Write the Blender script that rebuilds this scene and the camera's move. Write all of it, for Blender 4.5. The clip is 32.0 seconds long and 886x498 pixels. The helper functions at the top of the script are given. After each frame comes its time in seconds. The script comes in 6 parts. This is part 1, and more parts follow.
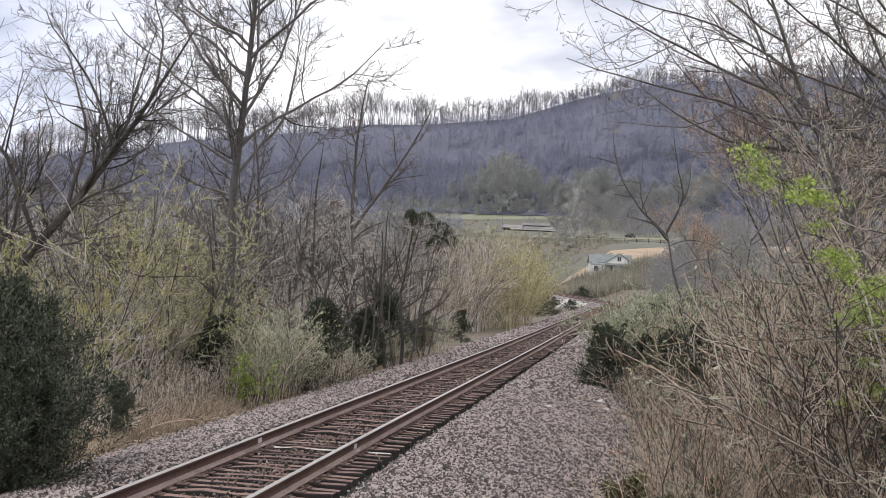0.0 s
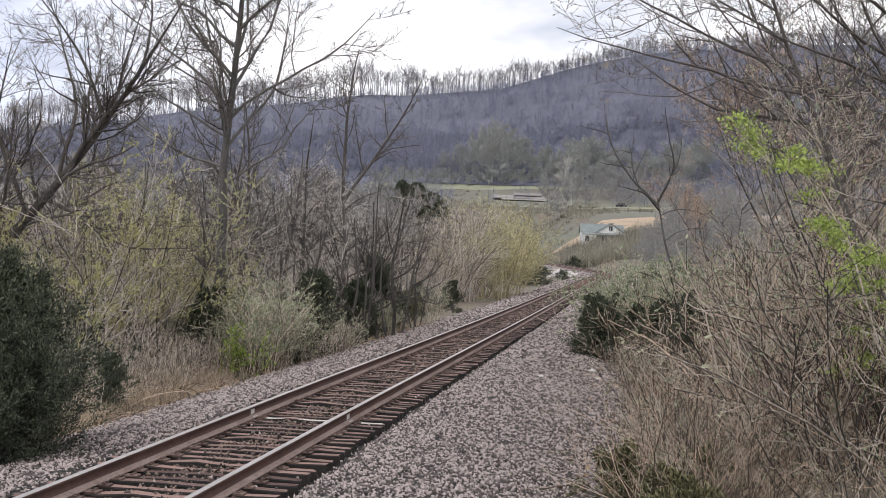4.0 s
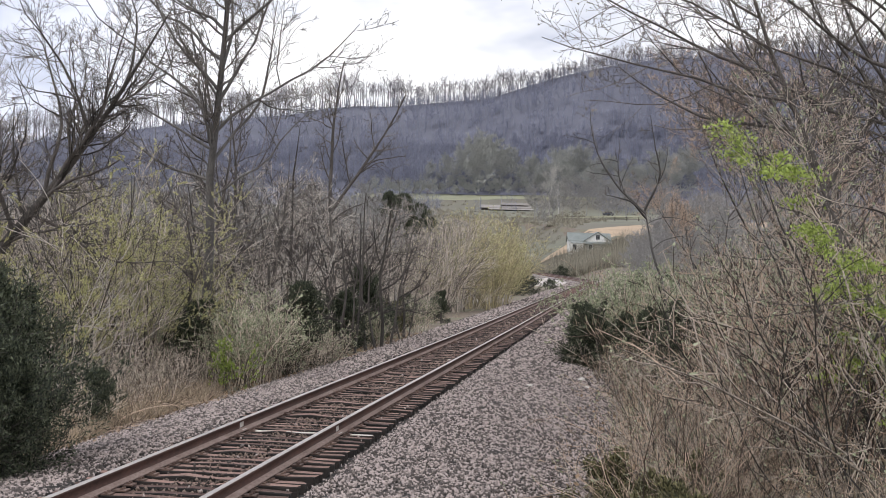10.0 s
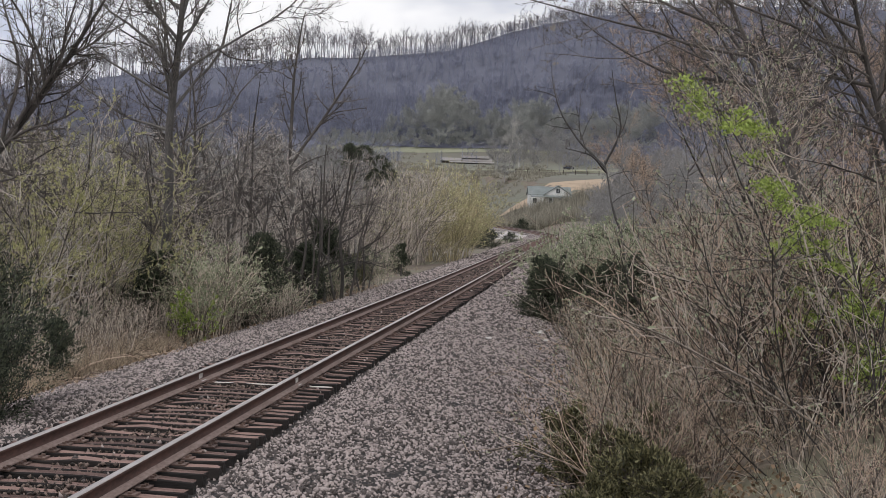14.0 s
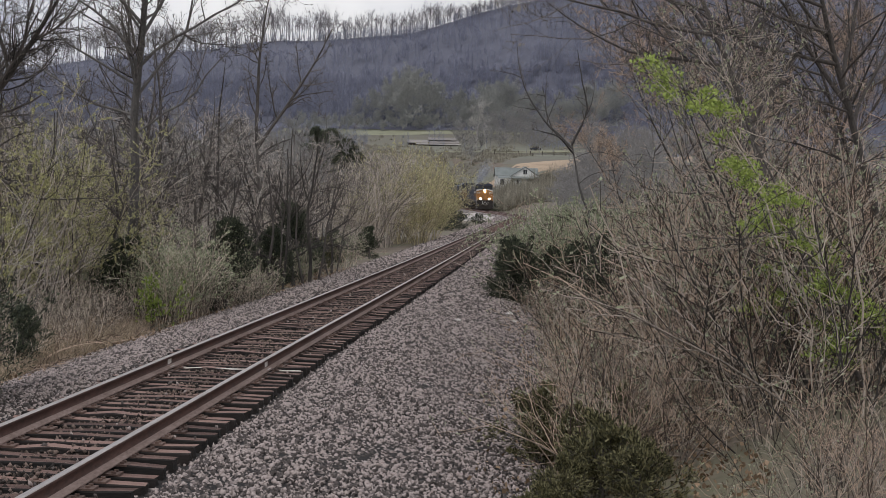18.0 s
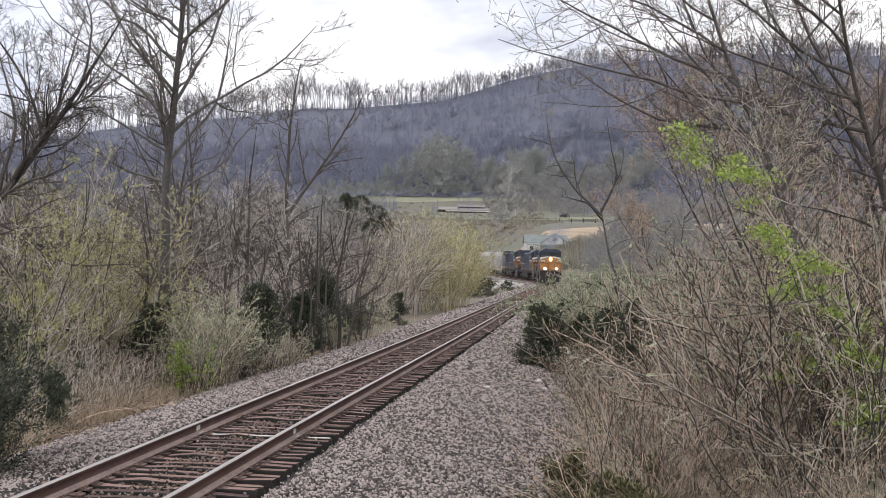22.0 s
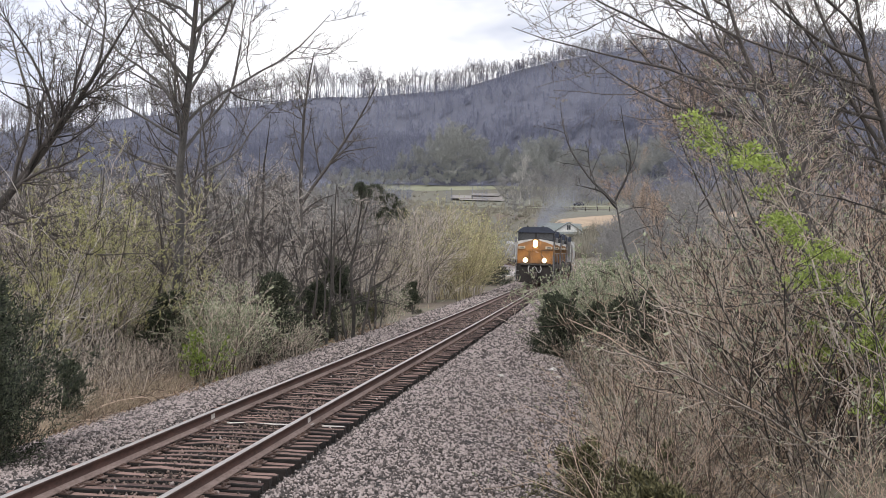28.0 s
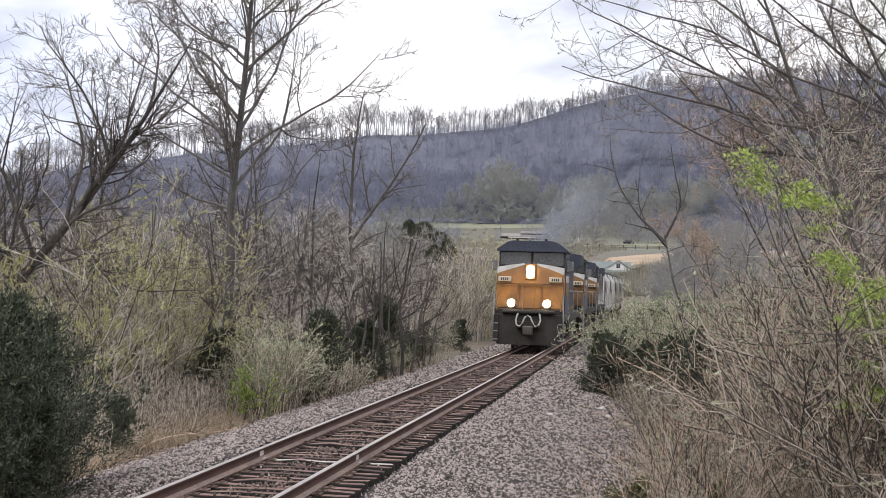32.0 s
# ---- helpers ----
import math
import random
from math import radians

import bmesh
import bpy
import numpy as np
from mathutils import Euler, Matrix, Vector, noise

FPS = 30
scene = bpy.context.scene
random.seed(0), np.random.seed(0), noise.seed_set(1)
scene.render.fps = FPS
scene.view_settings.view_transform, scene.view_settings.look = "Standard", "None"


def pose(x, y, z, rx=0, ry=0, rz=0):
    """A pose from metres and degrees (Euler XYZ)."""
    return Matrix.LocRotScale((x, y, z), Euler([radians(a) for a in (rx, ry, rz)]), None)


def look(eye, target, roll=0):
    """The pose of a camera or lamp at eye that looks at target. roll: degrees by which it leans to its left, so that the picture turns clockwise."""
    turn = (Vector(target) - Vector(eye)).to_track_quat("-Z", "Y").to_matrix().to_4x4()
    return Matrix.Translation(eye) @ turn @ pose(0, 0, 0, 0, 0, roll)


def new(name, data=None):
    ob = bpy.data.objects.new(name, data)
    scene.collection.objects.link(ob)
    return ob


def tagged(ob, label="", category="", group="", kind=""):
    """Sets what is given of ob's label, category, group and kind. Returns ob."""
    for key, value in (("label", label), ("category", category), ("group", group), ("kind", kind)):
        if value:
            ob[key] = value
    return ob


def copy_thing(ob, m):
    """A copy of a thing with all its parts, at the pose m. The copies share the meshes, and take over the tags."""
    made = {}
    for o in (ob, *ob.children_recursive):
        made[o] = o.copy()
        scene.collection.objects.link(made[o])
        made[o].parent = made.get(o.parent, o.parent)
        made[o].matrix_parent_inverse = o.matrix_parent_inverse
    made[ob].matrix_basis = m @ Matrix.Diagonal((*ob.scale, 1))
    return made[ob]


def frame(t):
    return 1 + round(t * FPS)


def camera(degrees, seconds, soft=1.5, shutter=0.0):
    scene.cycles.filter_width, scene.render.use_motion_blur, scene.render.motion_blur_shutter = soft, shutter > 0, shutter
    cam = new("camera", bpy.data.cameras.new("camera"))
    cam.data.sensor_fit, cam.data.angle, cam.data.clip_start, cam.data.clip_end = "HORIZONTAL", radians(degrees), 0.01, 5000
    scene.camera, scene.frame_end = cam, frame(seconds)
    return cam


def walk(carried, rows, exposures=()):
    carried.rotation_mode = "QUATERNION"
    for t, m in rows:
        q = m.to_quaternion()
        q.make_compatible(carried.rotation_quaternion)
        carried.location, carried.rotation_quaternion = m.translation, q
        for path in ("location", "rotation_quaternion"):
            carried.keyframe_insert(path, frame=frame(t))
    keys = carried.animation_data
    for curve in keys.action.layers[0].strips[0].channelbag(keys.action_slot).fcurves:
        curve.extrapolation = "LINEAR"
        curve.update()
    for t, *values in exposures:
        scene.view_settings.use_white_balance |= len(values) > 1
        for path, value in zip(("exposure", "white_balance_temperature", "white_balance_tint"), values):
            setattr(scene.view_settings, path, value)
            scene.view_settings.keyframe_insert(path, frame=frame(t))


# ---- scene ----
LENS = 32.38
cam = camera(LENS, 32.0, soft=0.7)
CAMERA_AT = (4.950, 0.0, 2.505)
TURNS = [
    (0, 91.192, -2.575, 7.260), (0.5, 91.255, -2.636, 7.207), (1, 90.917, -2.528, 7.166), (1.5, 90.535, -2.458, 7.027),
    (2, 90.449, -2.315, 6.896), (2.5, 90.375, -2.226, 6.875), (3, 90.284, -2.341, 6.891), (3.5, 90.190, -2.333, 6.919),
    (5.5, 89.946, -2.028, 6.994), (6, 90.015, -1.961, 7.008), (6.5, 89.970, -2.085, 6.958), (7, 89.734, -1.872, 7.067),
    (7.5, 89.662, -1.800, 7.113), (8, 89.919, -1.691, 7.133), (8.5, 90.206, -1.630, 7.126), (9, 90.472, -1.622, 6.965),
    (9.5, 90.585, -1.510, 6.760), (10, 90.506, -1.626, 6.475), (10.5, 90.282, -1.698, 6.127), (11, 90.080, -1.892, 5.779),
    (11.5, 89.776, -2.047, 5.622), (12, 89.405, -2.157, 5.479), (12.5, 89.200, -2.203, 5.333), (13, 89.019, -2.154, 5.215),
    (13.5, 88.885, -2.012, 5.052), (14, 88.780, -2.023, 4.985), (14.5, 88.620, -1.978, 4.879), (16.5, 88.471, -1.611, 4.245),
    (17, 88.403, -1.579, 4.043), (17.5, 88.243, -1.462, 3.874), (18, 88.146, -1.377, 3.766), (18.5, 88.289, -1.412, 3.826),
    (19, 88.601, -1.423, 3.971), (19.5, 88.959, -1.426, 4.171), (20, 89.379, -1.370, 4.398), (20.5, 89.759, -1.441, 4.639),
    (21, 90.140, -1.463, 4.802), (21.5, 90.416, -1.550, 4.836), (22, 90.625, -1.467, 4.867), (22.5, 90.645, -1.271, 4.864),
    (23, 90.582, -1.239, 4.832), (23.5, 90.434, -1.190, 4.802), (24, 90.168, -1.158, 4.829), (24.5, 89.904, -1.165, 4.863),
    (26.5, 89.677, -1.443, 5.139), (27, 89.835, -1.483, 5.255), (27.5, 89.964, -1.473, 5.319), (28, 90.186, -1.394, 5.392),
    (28.5, 90.455, -1.347, 5.493), (29, 90.725, -1.343, 5.675), (29.5, 90.966, -1.362, 5.930), (30, 91.139, -1.507, 6.166),
    (30.5, 91.277, -1.609, 6.323), (31, 91.366, -1.690, 6.737), (31.5, 91.520, -1.695, 7.028), (32, 91.558, -1.620, 7.231),
]

LIGHTNESS = [(0, 0.0), (3, 0.0), (9, 0.01), (11, -0.08), (13, -0.35), (15, -0.38), (17, -0.55), (18, -0.57), (19, -0.35), (20, -0.04), (21, 0.0), (23, 0.01), (28, 0.03), (32, 0.1)]
walk(cam, [(t, pose(*CAMERA_AT, rx, ry, rz)) for t, rx, ry, rz in TURNS], LIGHTNESS)

# ---- light: a bright overcast sky and a veiled sun high behind the camera ----
SUN_HEIGHT, SUN_TURN = 48.0, 215.0
world = bpy.data.worlds.new("overcast_sky")
scene.world = world
world.use_nodes = True
wn, wl = world.node_tree.nodes, world.node_tree.links
wn.clear()
w_out = wn.new("ShaderNodeOutputWorld")
w_back = wn.new("ShaderNodeBackground")
w_sky = wn.new("ShaderNodeTexSky")
w_sky.sky_type = "NISHITA"
w_sky.sun_disc = False
w_sky.sun_elevation = radians(SUN_HEIGHT)
w_sky.sun_rotation = radians(SUN_TURN)
w_scale = wn.new("ShaderNodeMix")
w_scale.data_type, w_scale.blend_type = "RGBA", "MULTIPLY"
w_scale.inputs[0].default_value = 1.0
w_scale.inputs[7].default_value = (0.1, 0.1, 0.1, 1)
w_coord = wn.new("ShaderNodeTexCoord")
w_map = wn.new("ShaderNodeMapping")
w_map.inputs["Scale"].default_value = (5.0, 5.0, 13.0)
w_map.inputs["Location"].default_value = (0.35, 0.0, 0.4)
w_noise = wn.new("ShaderNodeTexNoise")
w_noise.inputs["Scale"].default_value = 1.5
w_noise.inputs["Detail"].default_value = 4.0
w_noise.inputs["Roughness"].default_value = 0.5
w_ramp = wn.new("ShaderNodeValToRGB")
w_ramp.color_ramp.elements[0].position = 0.30
w_ramp.color_ramp.elements[0].color = (0.74, 0.77, 0.90, 1)
w_ramp.color_ramp.elements[1].position = 0.52
w_ramp.color_ramp.elements[1].color = (1.38, 1.36, 1.38, 1)
w_mix = wn.new("ShaderNodeMix")
w_mix.data_type = "RGBA"
w_mix.inputs[0].default_value = 0.9
wl.new(w_coord.outputs["Generated"], w_map.inputs["Vector"])
wl.new(w_map.outputs["Vector"], w_noise.inputs["Vector"])
wl.new(w_noise.outputs["Fac"], w_ramp.inputs["Fac"])
wl.new(w_sky.outputs["Color"], w_scale.inputs[6])
wl.new(w_scale.outputs[2], w_mix.inputs[6])
w_split = wn.new("ShaderNodeSeparateXYZ")
w_west = wn.new("ShaderNodeMapRange")
w_west.inputs["From Min"].default_value, w_west.inputs["From Max"].default_value = -0.22, -0.40
w_grey = wn.new("ShaderNodeMix")
w_grey.data_type, w_grey.blend_type = "RGBA", "MULTIPLY"
w_grey.inputs[7].default_value = (0.70, 0.74, 0.86, 1)
wl.new(w_coord.outputs["Generated"], w_split.inputs[0])
wl.new(w_split.outputs["X"], w_west.inputs["Value"])
wl.new(w_west.outputs[0], w_grey.inputs[0])
wl.new(w_ramp.outputs["Color"], w_grey.inputs[6])
wl.new(w_grey.outputs[2], w_mix.inputs[7])
wl.new(w_mix.outputs[2], w_back.inputs["Color"])
w_back.inputs["Strength"].default_value = 1.0
wl.new(w_back.outputs["Background"], w_out.inputs["Surface"])

sun = new("sun", bpy.data.lights.new("sun", "SUN"))
sun.data.energy, sun.data.angle, sun.data.color = 1.45, radians(25), (1.0, 0.95, 0.88)
az, el = radians(SUN_TURN), radians(SUN_HEIGHT)
sun.matrix_world = look((60 * math.sin(az), 60 * math.cos(az), 60 * math.tan(el)), (0, 0, 0))


# ---- materials ----
def material(name, dark, light, scale=6.0, rough=0.85, bump=0.3, metal=0.0, spread=0.0, island=0.0, third=None,
             gloss=0.5, stretch=(1, 1, 1), fine=9.0):
    """Two scales of noise between two colours, an optional third colour in patches, and random shifts per object or per piece."""
    m = bpy.data.materials.new(name)
    m.use_nodes = True
    n, l = m.node_tree.nodes, m.node_tree.links
    b = n["Principled BSDF"]
    b.inputs["Roughness"].default_value = rough
    b.inputs["Metallic"].default_value = metal
    b.inputs["Specular IOR Level"].default_value = gloss
    co = n.new("ShaderNodeTexCoord")
    mp = n.new("ShaderNodeMapping")
    mp.inputs["Scale"].default_value = stretch
    l.new(co.outputs["Object"], mp.inputs["Vector"])
    big = n.new("ShaderNodeTexNoise")
    big.inputs["Scale"].default_value, big.inputs["Detail"].default_value = scale, 4
    small = n.new("ShaderNodeTexNoise")
    small.inputs["Scale"].default_value, small.inputs["Detail"].default_value = scale * fine, 3
    l.new(mp.outputs["Vector"], big.inputs["Vector"])
    l.new(mp.outputs["Vector"], small.inputs["Vector"])
    add = n.new("ShaderNodeMath")
    add.operation = "MULTIPLY_ADD"
    add.inputs[1].default_value = 0.5
    half = n.new("ShaderNodeMath")
    half.operation = "MULTIPLY"
    half.inputs[1].default_value = 0.5
    l.new(big.outputs["Fac"], half.inputs[0])
    l.new(small.outputs["Fac"], add.inputs[0])
    l.new(half.outputs[0], add.inputs[2])
    last = add
    for source, amount in (("object", spread), ("island", island)):
        if amount:
            info = n.new("ShaderNodeObjectInfo" if source == "object" else "ShaderNodeNewGeometry")
            shift = n.new("ShaderNodeMath")
            shift.operation = "MULTIPLY_ADD"
            shift.inputs[1].default_value = amount
            l.new(info.outputs["Random" if source == "object" else "Random Per Island"], shift.inputs[0])
            low = n.new("ShaderNodeMath")
            low.operation = "SUBTRACT"
            low.inputs[1].default_value = amount / 2
            l.new(last.outputs[0], low.inputs[0])
            l.new(low.outputs[0], shift.inputs[2])
            last = shift
    ramp = n.new("ShaderNodeValToRGB")
    e = ramp.color_ramp.elements
    e[0].position, e[0].color = 0.33, (*dark, 1)
    e[1].position, e[1].color = 0.67, (*light, 1)
    l.new(last.outputs[0], ramp.inputs["Fac"])
    colour = ramp.outputs["Color"]
    if third:
        patch = n.new("ShaderNodeTexNoise")
        patch.inputs["Scale"].default_value, patch.inputs["Detail"].default_value = scale * 0.31, 3
        l.new(mp.outputs["Vector"], patch.inputs["Vector"])
        pr = n.new("ShaderNodeValToRGB")
        pr.color_ramp.elements[0].position, pr.color_ramp.elements[1].position = 0.48, 0.62
        l.new(patch.outputs["Fac"], pr.inputs["Fac"])
        mx = n.new("ShaderNodeMix")
        mx.data_type = "RGBA"
        l.new(pr.outputs["Color"], mx.inputs[0])
        l.new(colour, mx.inputs[6])
        mx.inputs[7].default_value = (*third, 1)
        colour = mx.outputs[2]
    l.new(colour, b.inputs["Base Color"])
    if bump:
        bp = n.new("ShaderNodeBump")
        bp.inputs["Strength"].default_value, bp.inputs["Distance"].default_value = bump, 0.02
        l.new(last.outputs[0], bp.inputs["Height"])
        l.new(bp.outputs["Normal"], b.inputs["Normal"])
    return m


def glow(name, colour, strength):
    m = bpy.data.materials.new(name)
    m.use_nodes = True
    b = m.node_tree.nodes["Principled BSDF"]
    b.inputs["Base Color"].default_value = (*colour, 1)
    b.inputs["Emission Color"].default_value = (*colour, 1)
    b.inputs["Emission Strength"].default_value = strength
    return m


def leafy(name, dark, light, clear=0.35, island=0.5, spread=0.15):
    """Thin foliage that lets some light through."""
    m = material(name, dark, light, 1.2, 0.65, 0.0, island=island, spread=spread, gloss=0.3)
    n, l = m.node_tree.nodes, m.node_tree.links
    b = n["Principled BSDF"]
    tr = n.new("ShaderNodeBsdfTranslucent")
    l.new(b.inputs["Base Color"].links[0].from_socket, tr.inputs["Color"])
    mx = n.new("ShaderNodeMixShader")
    mx.inputs[0].default_value = clear
    l.new(b.outputs[0], mx.inputs[1])
    l.new(tr.outputs[0], mx.inputs[2])
    l.new(mx.outputs[0], n["Material Output"].inputs["Surface"])
    return m


M_SOIL = material("leaf_litter", (0.09, 0.072, 0.056), (0.24, 0.195, 0.15), 0.8, 0.95, 0.6, third=(0.16, 0.155, 0.10))
# Near-black so that the bed shows as shade in gaps between near stones.
M_BED = material("ballast_bed_gap_shade", (0.006, 0.005, 0.005), (0.03, 0.026, 0.025), 9.0, 0.95, 1.0, fine=4.0)
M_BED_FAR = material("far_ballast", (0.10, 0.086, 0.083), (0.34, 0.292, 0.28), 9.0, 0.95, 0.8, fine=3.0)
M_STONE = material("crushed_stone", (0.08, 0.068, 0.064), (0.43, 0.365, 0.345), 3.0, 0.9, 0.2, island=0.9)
M_CRIB = material("dark_brown_stone", (0.02, 0.015, 0.012), (0.21, 0.155, 0.13), 3.0, 0.9, 0.2, island=0.9)
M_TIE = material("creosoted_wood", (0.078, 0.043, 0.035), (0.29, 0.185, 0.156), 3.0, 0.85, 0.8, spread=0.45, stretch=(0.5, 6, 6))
# Creosote sides taken near black: shade of the gaps between ties is in it.
M_TIE_SIDE = material("creosote_with_gap_shade", (0.005, 0.004, 0.004), (0.022, 0.016, 0.014), 3.0, 0.8, 0.6, spread=0.3, stretch=(0.5, 6, 6))
M_TIE_PAINT = material("white_tie_paint", (0.55, 0.53, 0.5), (0.8, 0.78, 0.75), 7.0, 0.7, 0.3)
M_RUST = material("rusted_rail_steel", (0.04, 0.02, 0.016), (0.125, 0.062, 0.049), 5.0, 0.8, 0.2, stretch=(1, 0.2, 1))
M_HEAD = material("polished_rail_head", (0.36, 0.33, 0.315), (0.56, 0.525, 0.51), 9.0, 0.46, 0.05, metal=0.65, gloss=0.4, stretch=(1, 0.05, 1))
M_FLANGE = material("dusty_rail_foot", (0.20, 0.14, 0.12), (0.42, 0.32, 0.285), 4.0, 0.85, 0.2, stretch=(1, 0.3, 1))
M_PLATE = material("rusted_plate", (0.06, 0.036, 0.03), (0.18, 0.12, 0.10), 14.0, 0.8, 0.3, spread=0.4)
M_BARK = material("grey_brown_bark", (0.03, 0.027, 0.025), (0.13, 0.115, 0.105), 5.0, 0.9, 0.6, stretch=(1, 1, 0.25), spread=0.2)
M_BARK_ASH = material("ash_grey_bark", (0.055, 0.052, 0.05), (0.18, 0.168, 0.16), 5.0, 0.9, 0.5, stretch=(1, 1, 0.25), spread=0.2)
M_TWIG = material("grey_brown_twig", (0.035, 0.029, 0.025), (0.56, 0.48, 0.405), 2.0, 0.85, 0.0, island=0.95, spread=0.2)
M_CANE = material("tan_brown_cane", (0.072, 0.050, 0.038), (0.618, 0.470, 0.363), 2.0, 0.85, 0.0, island=0.85, spread=0.2)
M_TWIG_MID = material("weathered_twig", (0.12, 0.104, 0.092), (0.68, 0.60, 0.525), 2.0, 0.85, 0.0, island=0.9, spread=0.2)
M_TWIG_PALE = material("pale_dry_stem", (0.11, 0.085, 0.07), (0.78, 0.68, 0.57), 2.0, 0.85, 0.0, island=0.7, spread=0.2)
M_TWIG_WILLOW = material("yellow_willow_twig", (0.20, 0.175, 0.105), (0.64, 0.56, 0.35), 2.0, 0.8, 0.0, island=0.5)
M_CEDAR = leafy("cedar_foliage", (0.017, 0.024, 0.016), (0.115, 0.132, 0.084), 0.1, 0.9)
M_BUD = leafy("yellow_green_buds", (0.32, 0.32, 0.155), (0.62, 0.60, 0.32))
M_SPECK = leafy("brown_swelling_buds", (0.07, 0.062, 0.045), (0.26, 0.235, 0.165), 0.3)
M_LEAF = leafy("fresh_green_leaves", (0.20, 0.265, 0.06), (0.48, 0.58, 0.17))
M_SPROUT = leafy("pale_green_sprouts", (0.23, 0.262, 0.16), (0.50, 0.54, 0.37))
M_GRASS = leafy("dry_tan_grass", (0.25, 0.195, 0.14), (0.62, 0.51, 0.38), 0.25)
M_FIELD = material("spring_pasture", (0.20, 0.21, 0.145), (0.32, 0.325, 0.225), 0.06, 0.95, 0.2, third=(0.235, 0.23, 0.15))
M_MEADOW = material("dull_meadow", (0.125, 0.128, 0.098), (0.205, 0.207, 0.158), 0.05, 0.95, 0.3, third=(0.155, 0.145, 0.115))
M_CLAY = material("tan_bare_earth", (0.33, 0.25, 0.17), (0.50, 0.38, 0.27), 0.1, 0.95, 0.2)
M_GRAVEL = material("pale_gravel_road", (0.36, 0.33, 0.31), (0.58, 0.54, 0.51), 0.8, 0.95, 0.4)
M_TWIG_DARK = material("dark_twig", (0.028, 0.024, 0.022), (0.20, 0.175, 0.16), 2.0, 0.85, 0.0, island=0.4, spread=0.2)
M_TWIG_GREY = material("hazy_grey_twig", (0.16, 0.142, 0.13), (0.74, 0.68, 0.625), 2.0, 0.85, 0.0, island=0.8, spread=0.2)
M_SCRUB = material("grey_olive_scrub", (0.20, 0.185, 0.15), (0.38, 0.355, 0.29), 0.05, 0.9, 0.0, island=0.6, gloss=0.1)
# Next three twig colours are paled and greyed to carry distance haze.
M_MIST = material("haze_greyed_twig", (0.25, 0.243, 0.24), (0.37, 0.362, 0.355), 0.05, 0.9, 0.0, island=0.4, gloss=0.1)
M_HAZE_TWIG = material("haze_paled_budding_twig", (0.32, 0.327, 0.31), (0.43, 0.437, 0.415), 0.05, 0.9, 0.0, island=0.4, gloss=0.1)
M_CREST = material("haze_greyed_crest_tree", (0.16, 0.15, 0.168), (0.26, 0.247, 0.268), 0.05, 0.9, 0.0, island=0.4, gloss=0.1)
M_OLIVE = leafy("olive_evergreen_foliage", (0.045, 0.045, 0.022), (0.22, 0.205, 0.105), 0.1, 0.9)
M_LITTER = leafy("dead_leaves", (0.13, 0.085, 0.05), (0.42, 0.30, 0.20), 0.15, 0.8)
# The blue-violet of distance haze is put into the floor and woods colours.
M_FLOOR = material("haze_tinted_litter", (0.101, 0.106, 0.139), (0.126, 0.132, 0.172), 0.03, 0.95, 0.3)
M_WOODS = leafy("haze_tinted_hill_woods", (0.26, 0.273, 0.346), (0.30, 0.313, 0.392), 0.5, 0.05, 0.0)


# ---- mesh helpers ----
def mesh_of(name, verts, quads=None, tris=None, mat=None, smooth=False):
    """A mesh from numpy arrays of corners, four-sided and three-sided faces."""
    me = bpy.data.meshes.new(name)
    loops, starts, at = [], [], 0
    for f in (quads, tris):
        if f is not None and len(f):
            f = np.asarray(f, dtype=np.int32)
            k = f.shape[1]
            loops.append(f.ravel())
            starts.append(at + k * np.arange(len(f), dtype=np.int32))
            at += f.size
    loops, starts = np.concatenate(loops), np.concatenate(starts)
    me.vertices.add(len(verts))
    me.vertices.foreach_set("co", np.asarray(verts, dtype=np.float32).ravel())
    me.loops.add(len(loops))
    me.loops.foreach_set("vertex_index", loops.astype(np.int32))
    me.polygons.add(len(starts))
    me.polygons.foreach_set("loop_start", starts.astype(np.int32))
    if smooth:
        me.polygons.foreach_set("use_smooth", np.ones(len(starts), dtype=bool))
    me.update(calc_edges=True)
    if mat:
        me.materials.append(mat)
    return me


def part_mesh(name, me, parent, label=""):
    ob = new(name, me)
    ob.parent = parent
    return tagged(ob, label) if label else ob


def part(name, bm, mat, parent, label=""):
    me = bpy.data.meshes.new(name)
    bm.to_mesh(me)
    bm.free()
    for mm in (mat if isinstance(mat, (list, tuple)) else [mat]):
        me.materials.append(mm)
    return part_mesh(name, me, parent, label)


def box(bm, x0, x1, y0, y1, z0, z1, bevel=0.0, mi=0):
    r = bmesh.ops.create_cube(bm, size=1.0)
    vs = r["verts"]
    for v in vs:
        v.co = ((x0 + x1) / 2 + v.co.x * (x1 - x0), (y0 + y1) / 2 + v.co.y * (y1 - y0), (z0 + z1) / 2 + v.co.z * (z1 - z0))
    if bevel:
        bmesh.ops.bevel(bm, geom=list({e for v in vs for e in v.link_edges}), offset=bevel, segments=1, affect="EDGES")
    return bm


def boxes(*specs, bevel=0.0):
    bm = bmesh.new()
    for s in specs:
        box(bm, *s, bevel=bevel)
    return bm


